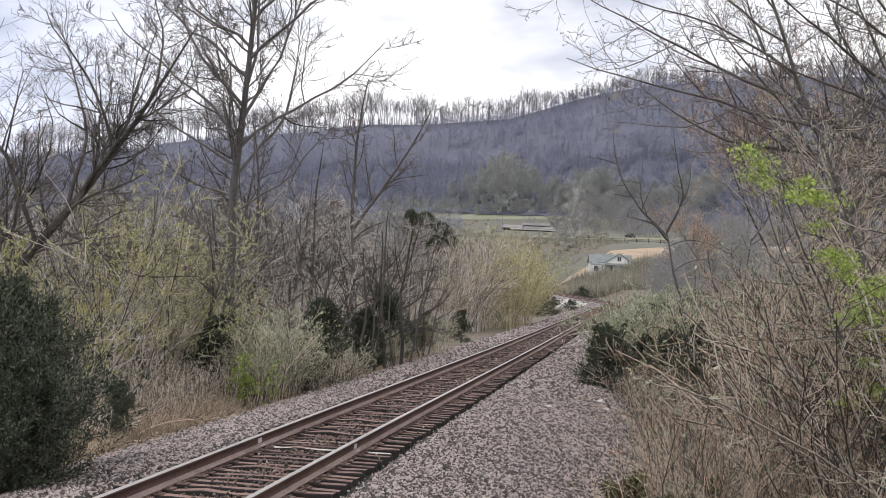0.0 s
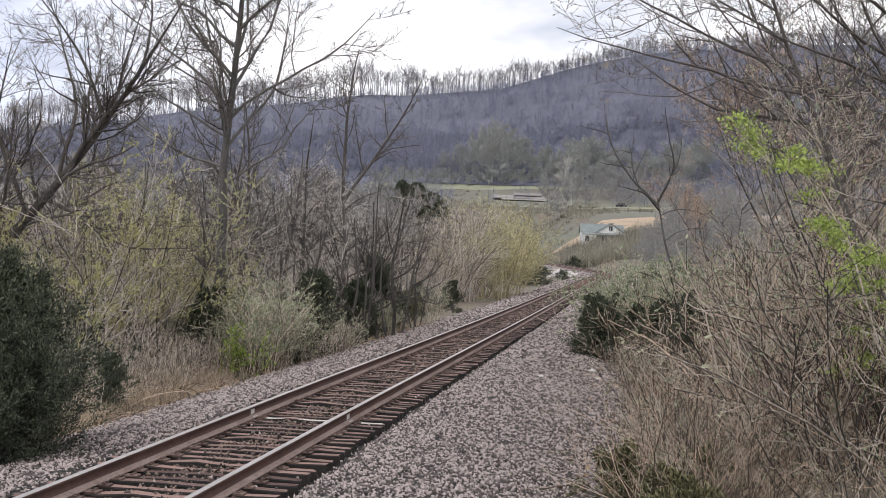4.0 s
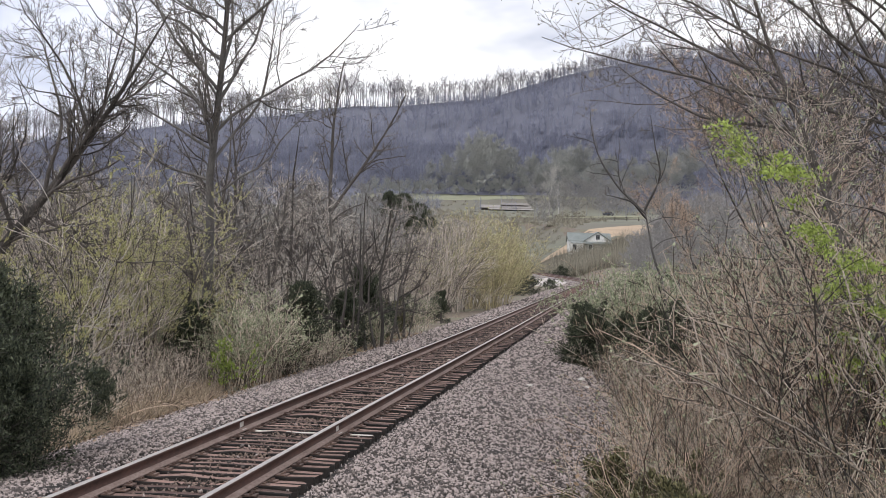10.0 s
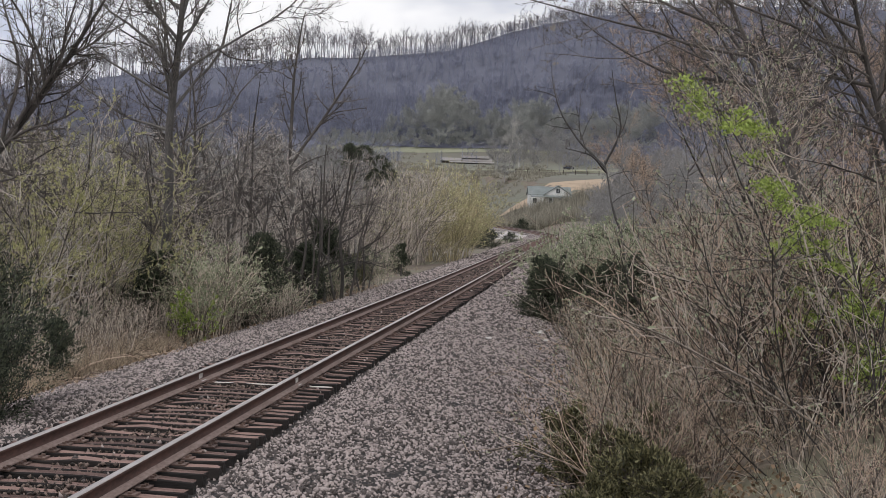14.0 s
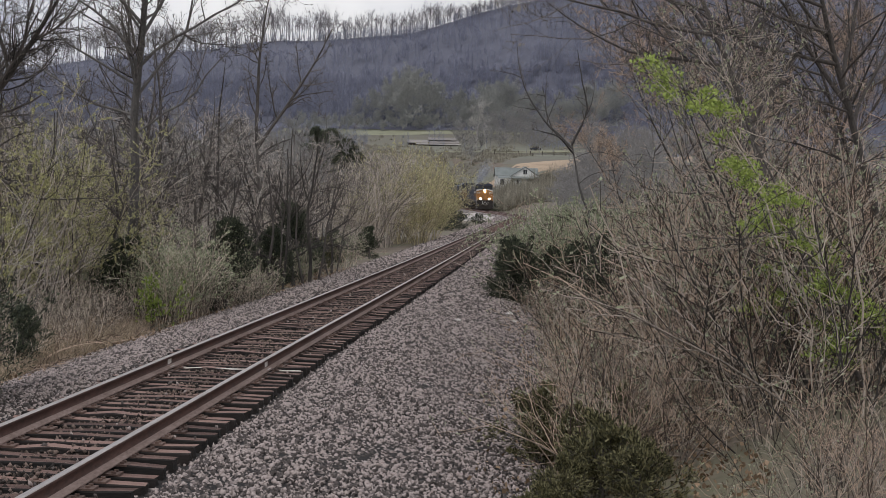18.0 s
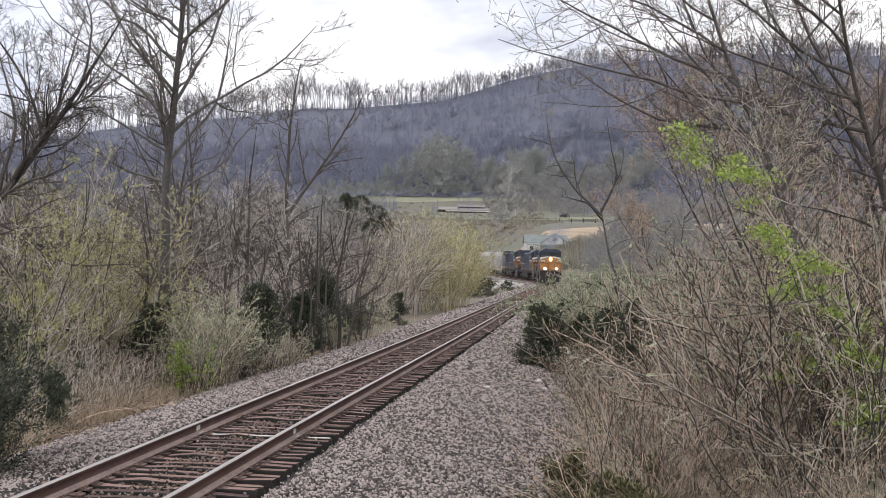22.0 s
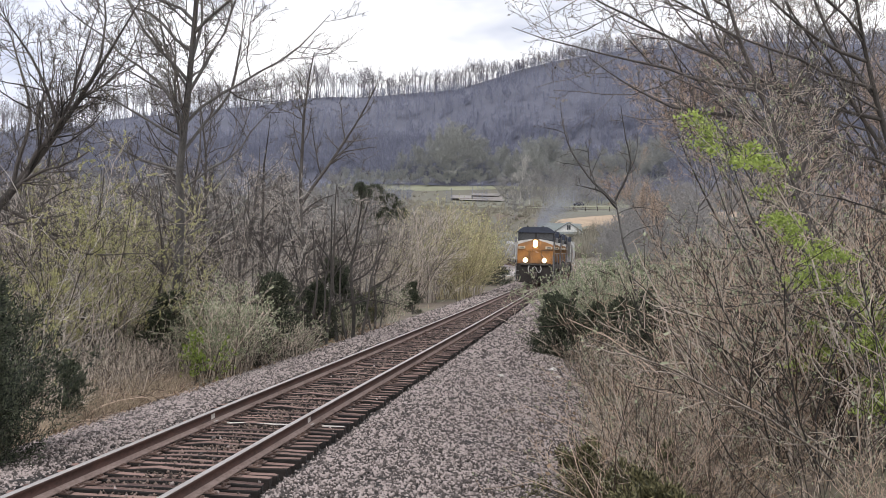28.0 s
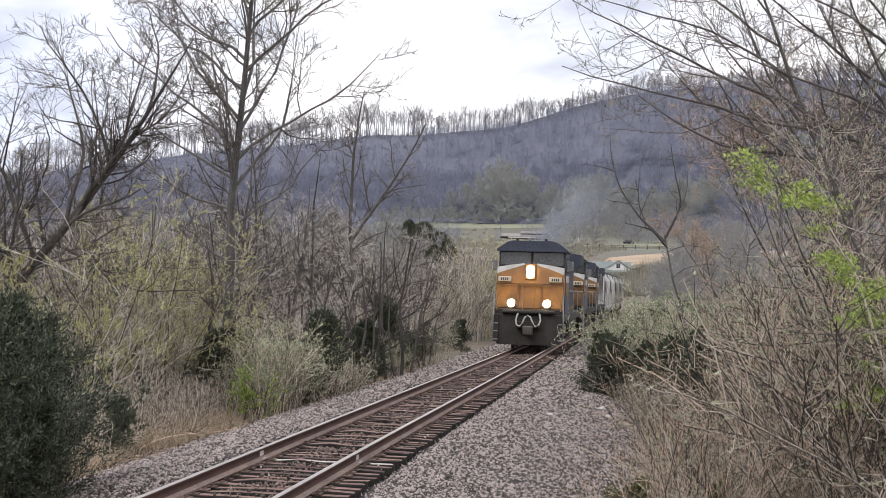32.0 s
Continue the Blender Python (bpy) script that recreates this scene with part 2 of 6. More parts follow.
def tube(bm, points, r, sides=6):
    """A bar that follows the points."""
    ring = []
    pts = [Vector(p) for p in points]
    for i, p in enumerate(pts):
        d = (pts[min(i + 1, len(pts) - 1)] - pts[max(i - 1, 0)]).normalized()
        a = d.orthogonal().normalized()
        b = d.cross(a)
        ring.append([bm.verts.new(p + r * (math.cos(6.2832 * k / sides) * a + math.sin(6.2832 * k / sides) * b)) for k in range(sides)])
    for a, b in zip(ring, ring[1:]):
        for k in range(sides):
            bm.faces.new((a[k], a[(k + 1) % sides], b[(k + 1) % sides], b[k]))
    bm.faces.new(ring[0][::-1]), bm.faces.new(ring[-1])
    return bm


def prism(bm, outline, axis, a, b):
    """An outline of (u, v) pushed along an axis from a to b."""
    def at(u, v, w):
        return {"x": (w, u, v), "y": (u, w, v), "z": (u, v, w)}[axis]
    lo = [bm.verts.new(at(u, v, a)) for u, v in outline]
    hi = [bm.verts.new(at(u, v, b)) for u, v in outline]
    n = len(outline)
    bm.faces.new(lo), bm.faces.new(hi[::-1])
    for i in range(n):
        bm.faces.new((lo[(i + 1) % n], lo[i], hi[i], hi[(i + 1) % n]))
    bmesh.ops.recalc_face_normals(bm, faces=bm.faces)
    return bm


# ---- the railway's line: straight past the camera, then a long bend to the west ----
STEP = 1.0
LINE_S = np.arange(-80, 900, STEP)
BEND = np.interp(LINE_S, [20, 30, 90, 140, 190, 208, 245, 290, 420, 700, 900], [0, 0.007, 0.006, 0.008, 0.02, 0.01, -0.155, -0.165, -0.5, -0.9, -0.95])
LINE_X = np.concatenate([[0], np.cumsum(np.sin(BEND) * STEP)[:-1]])
LINE_Y = np.concatenate([[-80], -80 + np.cumsum(np.cos(BEND) * STEP)[:-1]])
LINE_X -= np.interp(0, LINE_S, LINE_X)
LINE_Z = np.interp(LINE_S, [-80, 60, 127, 200, 240, 290, 400, 900], [0, 0.0, 0.12, 0.38, 0.45, 0.95, 1.8, 3.0])
LINE_Z = np.convolve(np.pad(LINE_Z, 12, mode="edge"), np.ones(25) / 25, mode="valid")


def line_at(s):
    """Place and heading of the track's middle, at rail height."""
    x, y, z = (np.interp(s, LINE_S, a) for a in (LINE_X, LINE_Y, LINE_Z))
    return np.array((x, y, z)), np.interp(s, LINE_S, BEND)


def along(profile, s0, s1, step):
    """Corners and faces of an open profile of (sideways, up) swept along the line."""
    s = np.concatenate([np.arange(s0, s1, step), [s1]])
    x, y, z = (np.interp(s, LINE_S, a) for a in (LINE_X, LINE_Y, LINE_Z))
    h = np.interp(s, LINE_S, BEND)
    p = np.asarray(profile)
    v = np.stack([x[:, None] + np.cos(h)[:, None] * p[None, :, 0], y[:, None] - np.sin(h)[:, None] * p[None, :, 0], z[:, None] + p[None, :, 1]], -1)
    n, k = len(s), len(p)
    i, j = np.meshgrid(np.arange(n - 1), np.arange(k - 1), indexing="ij")
    q = np.stack([i * k + j, i * k + j + 1, (i + 1) * k + j + 1, (i + 1) * k + j], -1).reshape(-1, 4)
    return v.reshape(-1, 3), q


def wave(x, y, seed=0.0):
    """A cheap smooth unevenness."""
    return (np.sin(x * 0.9 + seed) * np.cos(y * 0.7 - seed) + 0.6 * np.sin(x * 2.3 + y * 1.7 + seed * 2) + 0.35 * np.sin(x * 4.9 - y * 4.1 + seed)) / 1.95


def ground_z(x, y):
    x, y = np.asarray(x, float), np.asarray(y, float)
    shape = np.broadcast(x, y).shape
    x, y = np.broadcast_to(x, shape).ravel(), np.broadcast_to(y, shape).ravel()
    # the valley and the long wooded hill ahead
    up = np.interp(y, [-400, 150, 260, 300, 350, 420, 500, 600, 650, 720, 850, 1000, 1060, 1120, 1300, 1700], [-1.0, -1.0, -0.2, 3.4, 9.3, 14.2, 18.0, 23.5, 31, 46, 80, 104, 101, 94, 70, 60])
    side = np.interp(x / np.maximum(y, 300) * 1000, [-700, -420, -253, -190, -146, -90, -49, -12, 32, 80, 200, 500], [0.5, 0.7, 0.90, 0.985, 1.0, 1.065, 1.165, 1.265, 1.33, 1.37, 1.4, 1.4])
    side = 1 + (side - 1) * np.clip((y - 600) / 300, 0, 1)
    z = up * side + np.clip((y - 500) / 400, 0, 1) * 3.0 * wave(x * 0.02, y * 0.02)
    # near ground: a bank that climbs to the right of the track
    d2 = np.full(len(x), 1e9)
    lz = np.zeros(len(x))
    sd = np.zeros(len(x))
    near = np.where((np.abs(x) < 700) & (y < 760) & (y > -120))[0]
    for c in range(0, len(near), 4000):
        i = near[c:c + 4000]
        dd = (x[i, None] - LINE_X[None, ::4]) ** 2 + (y[i, None] - LINE_Y[None, ::4]) ** 2
        k = dd.argmin(1)
        d2[i], lz[i] = dd[np.arange(len(i)), k], LINE_Z[::4][k]
        h = BEND[::4][k]
        sd[i] = (x[i] - LINE_X[::4][k]) * np.cos(h) - (y[i] - LINE_Y[::4][k]) * np.sin(h)
    u = np.where(d2 < 1e8, sd, 99)
    right = np.clip((u - 4.6) / 9, 0, 1)
    right = right * right * (3 - 2 * right) * 1.9
    left = -0.5 * np.clip((-u - 5) / 10, 0, 1)
    bed = lz - 0.86 + np.where(u > 0, right, left) + 0.12 * wave(x, y) * np.clip((np.abs(u) - 4.5) / 4, 0, 1)
    bed += 2.0 * np.exp(-((x - 5.6) ** 2 + (y + 2.0) ** 2) / 38.0) * (u > 3.0) * np.clip((u - 3.0) / 1.5, 0, 1)
    t = np.clip((np.sqrt(d2) - 9) / 20, 0, 1)
    z = bed * (1 - t) + z * t
    return z.reshape(shape)


def ground():
    xs = np.concatenate([np.linspace(-2200, -420, 16), np.linspace(-400, -44, 60), np.linspace(-40, 40, 81), np.linspace(44, 400, 60), np.linspace(420, 2200, 16)])
    ys = np.concatenate([np.linspace(-1500, -90, 10), np.linspace(-80, 130, 106), np.linspace(134, 460, 110), np.linspace(470, 1320, 86), np.linspace(1350, 4000, 12)])
    gx, gy = np.meshgrid(xs, ys)
    v = np.stack([gx, gy, ground_z(gx, gy)], -1).reshape(-1, 3)
    k = len(xs)
    i, j = np.meshgrid(np.arange(len(ys) - 1), np.arange(k - 1), indexing="ij")
    q = np.stack([i * k + j, i * k + j + 1, (i + 1) * k + j + 1, (i + 1) * k + j], -1).reshape(-1, 4)
    tagged(new("ground", mesh_of("ground", v, q, mat=M_SOIL, smooth=True)), "brown leaf litter and dry grass over a valley floor and hill", "ground", kind="structure")


ground()


def patch(name, label, mat, corners, lift=0.25, n=14):
    """A sheet of field or road laid on the ground between four corners."""
    a, b, c, d = (np.array(p, float) for p in corners)
    u, w = np.meshgrid(np.linspace(0, 1, n), np.linspace(0, 1, n))
    u, w = u[..., None], w[..., None]
    p = (a * (1 - u) + b * u) * (1 - w) + (d * (1 - u) + c * u) * w
    p = p + 0.04 * np.linalg.norm(b - a) * np.stack([np.sin(w[..., 0] * 9), np.sin(u[..., 0] * 7)], -1) * 0.4
    z = ground_z(p[..., 0], p[..., 1]) + lift
    v = np.concatenate([p, z[..., None]], -1).reshape(-1, 3)
    i, j = np.meshgrid(np.arange(n - 1), np.arange(n - 1), indexing="ij")
    q = np.stack([i * n + j, i * n + j + 1, (i + 1) * n + j + 1, (i + 1) * n + j], -1).reshape(-1, 4)
    return tagged(new(name, mesh_of(name, v, q, mat=mat, smooth=True)), label, name.split("_")[0], kind="structure")


# ---- bare trees and shrubs ----
def unit(v):
    return v / np.maximum(np.linalg.norm(v, axis=-1, keepdims=True), 1e-9)


def shoots(rng, start, way, length, r0, r1, segs, wobble, rise):
    """Curved shoots: start (n,3), way (n,3), length (n), radii (n). Returns points (n,segs+1,3) and radii (n,segs+1)."""
    n = len(start)
    pts = [np.asarray(start, float)]
    d = unit(np.asarray(way, float))
    for k in range(segs):
        d = unit(d + rng.normal(0, wobble, (n, 3)) + np.array([0, 0, rise]))
        pts.append(pts[-1] + d * (np.asarray(length) / segs)[:, None])
    f = np.linspace(0, 1, segs + 1)[None]
    return np.stack(pts, 1), np.asarray(r0)[:, None] * (1 - f) + np.asarray(r1)[:, None] * f


def offshoots(rng, pts, rad, count, first, spread, ratio, r_ratio, segs, wobble, rise, least=0.0015):
    """Side shoots from each shoot of pts."""
    n, k = pts.shape[:2]
    total = np.linalg.norm(np.diff(pts, axis=1), axis=-1).sum(1)
    who = np.repeat(np.arange(n), count)
    f = first + (1 - first) * rng.random(len(who))
    pos = f * (k - 1)
    i = np.minimum(pos.astype(int), k - 2)
    w = (pos - i)[:, None]
    a, b = pts[who, i], pts[who, i + 1]
    start = a * (1 - w) + b * w
    d = unit(b - a)
    side = unit(np.cross(d, rng.normal(0, 1, d.shape)))
    ang = np.radians(spread[0] + (spread[1] - spread[0]) * rng.random(len(who)))[:, None]
    way = d * np.cos(ang) + side * np.sin(ang)
    length = total[who] * (ratio[0] + (ratio[1] - ratio[0]) * rng.random(len(who))) * (1.15 - 0.6 * f)
    r = np.maximum(rad[who, i] * (1 - w[:, 0]) + rad[who, i + 1] * w[:, 0], least)
    r0 = np.maximum(r * r_ratio, least)
    return shoots(rng, start, way, length, r0, np.maximum(r0 * 0.35, least * 0.7), segs, wobble, rise)


def tubes(sets):
    """Corners and faces of tapered tubes; sets: (points, radii, sides)."""
    vs, qs, at = [], [], 0
    for pts, rad, sides in sets:
        n, k = pts.shape[:2]
        d = unit(np.gradient(pts, axis=1))
        ref = np.where(np.abs(d[..., 2:3]) > 0.9, np.array([1.0, 0, 0]), np.array([0, 0, 1.0]))
        a = unit(np.cross(d, ref))
        b = np.cross(d, a)
        t = np.arange(sides) * 2 * np.pi / sides
        ring = pts[:, :, None] + rad[:, :, None, None] * (np.cos(t)[None, None, :, None] * a[:, :, None] + np.sin(t)[None, None, :, None] * b[:, :, None])
        vs.append(ring.reshape(-1, 3))
        base = at + (np.arange(n)[:, None, None] * k + np.arange(k - 1)[None, :, None]) * sides
        j = np.arange(sides)[None, None]
        j2 = (j + 1) % sides
        qs.append(np.stack(np.broadcast_arrays(base + j, base + j2, base + sides + j2, base + sides + j), -1).reshape(-1, 4))
        at += n * k * sides
    return np.concatenate(vs), np.concatenate(qs)


def flakes(rng, at, size, way=None, long=1.6):
    """Small kite-shaped leaves at the points."""
    n = len(at)
    d = unit(rng.normal(0, 1, (n, 3)) + (0 if way is None else way * 1.6))
    s = unit(np.cross(d, rng.normal(0, 1, (n, 3))))
    z = (size[0] + (size[1] - size[0]) * rng.random(n))[:, None]
    v = np.stack([at, at + d * z * long * 0.5 + s * z * 0.5, at + d * z * long, at + d * z * long * 0.5 - s * z * 0.5], 1).reshape(-1, 3)
    return v, np.arange(4 * n).reshape(-1, 4)


def points_on(rng, pts, count, first=0.3):
    n, k = pts.shape[:2]
    who = rng.integers(0, n, count)
    pos = (first + (1 - first) * rng.random(count)) * (k - 1)
    i = np.minimum(pos.astype(int), k - 2)
    w = (pos - i)[:, None]
    return pts[who, i] * (1 - w) + pts[who, i + 1] * w, unit(pts[who, i + 1] - pts[who, i])


def bare_tree(name, seed, height, girth, limbs, twigs=(7, 6), bark=None, twig=None, lean=(0, 0), limb_list=None, buds=0, bud_mat=None,
              bud_size=(0.018, 0.034), thick=0.004, wob=0.07, spread=(28, 62), label="", category="tree", limb_len=(0.35, 0.6), third=5, rise=0.05, stout=0.008, clumps=0, trunk_wob=0.0, crook=1.0):
    """A leafless tree: a trunk, limbs and three orders of twigs; limb_list: (fraction up, compass, tilt from upright, length)."""
    rng = np.random.default_rng(seed)
    root = tagged(new(name), label, category)
    bark, twig = bark or M_BARK, twig or M_TWIG
    t_p, t_r = shoots(rng, np.zeros((1, 3)), np.array([[lean[0], lean[1], 1.0]]), np.array([height]), np.array([girth / 2]), np.array([max(girth * 0.03, 0.006)]), 9, trunk_wob or wob * 0.5, 0.03)
    t_r[0, 0] *= 1.25
    sets = []
    if limb_list:
        st, wy, ln, rd = [], [], [], []
        for f, comp, tilt, length in limb_list:
            k = f * 9
            i = min(int(k), 8)
            st.append(t_p[0, i] + (t_p[0, i + 1] - t_p[0, i]) * (k - i))
            c, q = radians(comp), radians(tilt)
            wy.append((math.sin(c) * math.sin(q), math.cos(c) * math.sin(q), math.cos(q)))
            ln.append(length)
            rd.append(min(t_r[0, i] * 0.72, stout * length + 0.010))
        rd = np.array(rd)
        l_p, l_r = shoots(rng, np.array(st), np.array(wy), np.array(ln), rd, rd * 0.2, 8, wob, rise)
        more_p, more_r = offshoots(rng, t_p, t_r, limbs, 0.35, spread, limb_len, 0.45, 8, wob, rise)
        l_p, l_r = np.concatenate([l_p, more_p]), np.concatenate([l_r, more_r])
    else:
        l_p, l_r = offshoots(rng, t_p, t_r, limbs, 0.22, spread, limb_len, 0.5, 8, wob, rise)
    sets.append((l_p, l_r, 6))
    t_a, t_ar = offshoots(rng, t_p, t_r, limbs, 0.3, (35, 70), (0.07, 0.16), 0.3, 5, wob * crook, 0.08, thick)
    a_p, a_r = offshoots(rng, l_p, l_r, twigs[0], 0.10, (28, 66), (0.28, 0.58), 0.55, 5, wob * 1.1 * crook, 0.09, thick)
    a_p, a_r = np.concatenate([a_p, t_a]), np.concatenate([a_r, t_ar])
    b_p, b_r = offshoots(rng, np.concatenate([a_p]), a_r, twigs[1], 0.12, (28, 66), (0.32, 0.62), 0.6, 4, wob * 1.1 * crook, 0.07, thick)
    fine = [(a_p, a_r, 4), (b_p, b_r, 3)]
    last = b_p
    if third:
        c_p, c_r = offshoots(rng, b_p, b_r, third, 0.15, (28, 62), (0.35, 0.7), 0.7, 2, 0.14, 0.06, thick * 0.8)
        fine.append((c_p, c_r, 3))
        last = c_p
    v, q = tubes([(t_p, t_r, 8)])
    part_mesh("trunk", mesh_of("trunk", v, q, mat=bark, smooth=True), root)
    v, q = tubes(sets)
    tagged(part_mesh("bough_work", mesh_of("bough_work", v, q, mat=bark, smooth=True), root), kind="stuff")
    v, q = tubes(fine)
    tagged(part_mesh("crown", mesh_of("crown", v, q, mat=twig), root), kind="stuff")
    if buds:
        at, way = points_on(rng, last, buds)
        if clumps:
            heart, _ = points_on(rng, last, clumps, 0.6)
            at = heart[rng.integers(0, clumps, buds)] + rng.normal(0, 1, (buds, 3)) * np.array([0.14, 0.14, 0.06])
        v, q = flakes(rng, at, bud_size, way)
        tagged(part_mesh("foliage", mesh_of("foliage", v, q, mat=bud_mat or M_BUD), root), kind="stuff")
    return root


def limbed_tree(name, seed, limbs, label, bark=None, twig=None, twigs=(5, 4), thick=0.006, wander=3.0):
    """A tree of chosen limbs: (parent, fraction along it, tilt from upright at the start and at the end, length, radius); stems have parent -1."""
    rng = np.random.default_rng(seed)
    root = tagged(new(name), label, "tree")
    pts, rad = [], []
    for parent, f, t0, t1, length, r in limbs:
        if parent < 0:
            at = np.array([f, 0.0, -0.1])
        else:
            at = np.array([np.interp(f * 12, np.arange(13), pts[parent][:, c]) for c in range(3)])
        s = (np.arange(12) + 0.5) / 12
        tilt = np.radians(t0 + (t1 - t0) * s + np.cumsum(rng.normal(0, wander, 12)) * (1 - 0.4 * s))
        away = 0.5 * rng.normal()
        d = unit(np.stack([np.sin(tilt), away * np.abs(np.sin(tilt)), np.cos(tilt)], -1))
        pts.append(np.concatenate([at[None], at + np.cumsum(d * length / 12, 0)]))
        rad.append(r * (1 - 0.72 * np.linspace(0, 1, 13) ** 1.2))
    stems = [k for k, l in enumerate(limbs) if l[0] < 0]
    pts, rad = np.stack(pts), np.stack(rad)
    for k in stems:
        v, q = tubes([(pts[k:k + 1], rad[k:k + 1], 8)])
        part_mesh("trunk", mesh_of("trunk", v, q, mat=bark or M_BARK, smooth=True), root)
    rest = [k for k in range(len(limbs)) if k not in stems]
    v, q = tubes([(pts[rest], rad[rest], 6)])
    tagged(part_mesh("bough_work", mesh_of("bough_work", v, q, mat=bark or M_BARK, smooth=True), root), kind="stuff")
    a_p, a_r = offshoots(rng, pts[rest], rad[rest], twigs[0], 0.25, (30, 75), (0.14, 0.34), 0.5, 6, 0.16, 0.06, thick)
    b_p, b_r = offshoots(rng, a_p, a_r, twigs[1], 0.2, (30, 70), (0.25, 0.55), 0.65, 4, 0.16, 0.06, thick * 0.8)
    v, q = tubes([(a_p, a_r, 4), (b_p, b_r, 3)])
    tagged(part_mesh("crown", mesh_of("crown", v, q, mat=twig or M_TWIG_DARK), root), kind="stuff")
    return root


def shrub(name, seed, height, stems, flare=0.45, twig=None, thick=0.0035, buds=0, bud_mat=None, bud_size=(0.03, 0.06), twigs=(6, 5), label="", base=0.35, rise=0.03, wob=0.1, category="shrub", stem=0.0036, lean=(0.0, 0.0)):
    """Many thin stems from one stool, with two orders of twigs."""
    rng = np.random.default_rng(seed)
    root = tagged(new(name), label, category)
    c = rng.random(stems) * 2 * np.pi
    q = np.abs(rng.normal(0, flare, stems))
    start = np.stack([np.cos(c), np.sin(c), 0 * c], -1) * (base * np.sqrt(rng.random(stems)))[:, None]
    way = np.stack([np.cos(c) * np.sin(q) + lean[0], np.sin(c) * np.sin(q) + lean[1], np.cos(q)], -1)
    ln = height * (0.55 + 0.5 * rng.random(stems))
    s_p, s_r = shoots(rng, start, way, ln, 0.003 + ln * stem, np.full(stems, thick), 7, wob, rise)
    a_p, a_r = offshoots(rng, s_p, s_r, twigs[0], 0.2, (20, 60), (0.24, 0.52), 0.6, 4, wob * 0.9, 0.04, thick)
    b_p, b_r = offshoots(rng, a_p, a_r, twigs[1], 0.15, (20, 60), (0.3, 0.65), 0.75, 3, wob * 0.9, 0.04, thick * 0.8)
    v, f = tubes([(s_p, s_r, 4)])
    tagged(part_mesh("stool", mesh_of("stool", v, f, mat=twig or M_TWIG), root), kind="stuff")
    v, f = tubes([(a_p, a_r, 3), (b_p, b_r, 3)])
    tagged(part_mesh("crown", mesh_of("crown", v, f, mat=twig or M_TWIG), root), kind="stuff")
    if buds:
        at, wy = points_on(rng, b_p, buds)
        v, f = flakes(rng, at, bud_size, wy)
        tagged(part_mesh("foliage", mesh_of("foliage", v, f, mat=bud_mat or M_BUD), root), kind="stuff")
    return root


def cedar(name, seed, height, width, count, label, ragged=0.3, low=0.0, leaf=None):
    """An evergreen: a short trunk, boughs and thousands of small dark sprays."""
    rng = np.random.default_rng(seed)
    root = tagged(new(name), label, "evergreen")
    t_p, t_r = shoots(rng, np.zeros((1, 3)), np.array([[0.03, 0.02, 1.0]]), np.array([height * 0.96]), np.array([0.03 * height]), np.array([0.006]), 7, 0.03, 0.02)
    v, q = tubes([(t_p, t_r, 7)])
    part_mesh("trunk", mesh_of("trunk", v, q, mat=M_BARK, smooth=True), root)
    n = max(26, count // 420)
    f = low + (1 - low) * rng.random(n) ** 0.8
    c = rng.random(n) * 2 * np.pi
    out = width / 2 * (1.02 - f) ** 0.75 * np.clip(0.55 + 2.2 * f, 0, 1) * (1 - ragged + 2 * ragged * rng.random(n))
    start = np.stack([0 * f, 0 * f, f * height * 0.93], -1)
    way = np.stack([np.cos(c), np.sin(c), 0.35 + 0.6 * f], -1)
    b_p, b_r = shoots(rng, start, way, out * 1.15 + 0.12, 0.012 + 0 * f, 0.004 + 0 * f, 5, 0.16, 0.05)
    c_p, c_r = offshoots(rng, b_p, b_r, 7, 0.15, (25, 65), (0.3, 0.6), 0.7, 3, 0.14, 0.08, 0.003)
    v, q = tubes([(b_p, b_r, 3), (c_p, c_r, 3)])
    tagged(part_mesh("bough_work", mesh_of("bough_work", v, q, mat=M_BARK), root), kind="stuff")
    at, wy = points_on(rng, c_p, count, 0.0)
    at = at + rng.normal(0, 0.022 + 0.012 * height, at.shape)
    v, q = flakes(rng, at, (0.012, 0.026), wy + np.array([0, 0, 0.4]), 3.6)
    tagged(part_mesh("foliage", mesh_of("foliage", v, q, mat=leaf or M_CEDAR), root), kind="stuff")
    return root


def on_ground(x, y, turn=0.0, size=1.0, sink=0.05):
    z = float(ground_z(np.array([x]), np.array([y]))[0]) - sink
    return pose(x, y, z, 0, 0, turn) @ Matrix.Diagonal((size, size, size, 1))


def settle(ob, x, y, turn=0.0, size=1.0):
    ob.matrix_world = on_ground(x, y, turn, size)
    return ob


def again(ob, x, y, turn=0.0, size=1.0, group=""):
    made = copy_thing(ob, on_ground(x, y, turn, 1.0))
    made.scale = (size, size, size)
    return tagged(made, group=group)


# ---- trackbed ----
BED = [(-4.6, -0.98), (-3.9, -0.72), (-2.5, -0.36), (-1.55, -0.27), (-1.3, -0.33), (0, -0.33), (1.3, -0.33), (1.55, -0.27), (2.3, -0.30), (3.6, -0.46), (4.5, -0.66), (5.4, -0.98)]


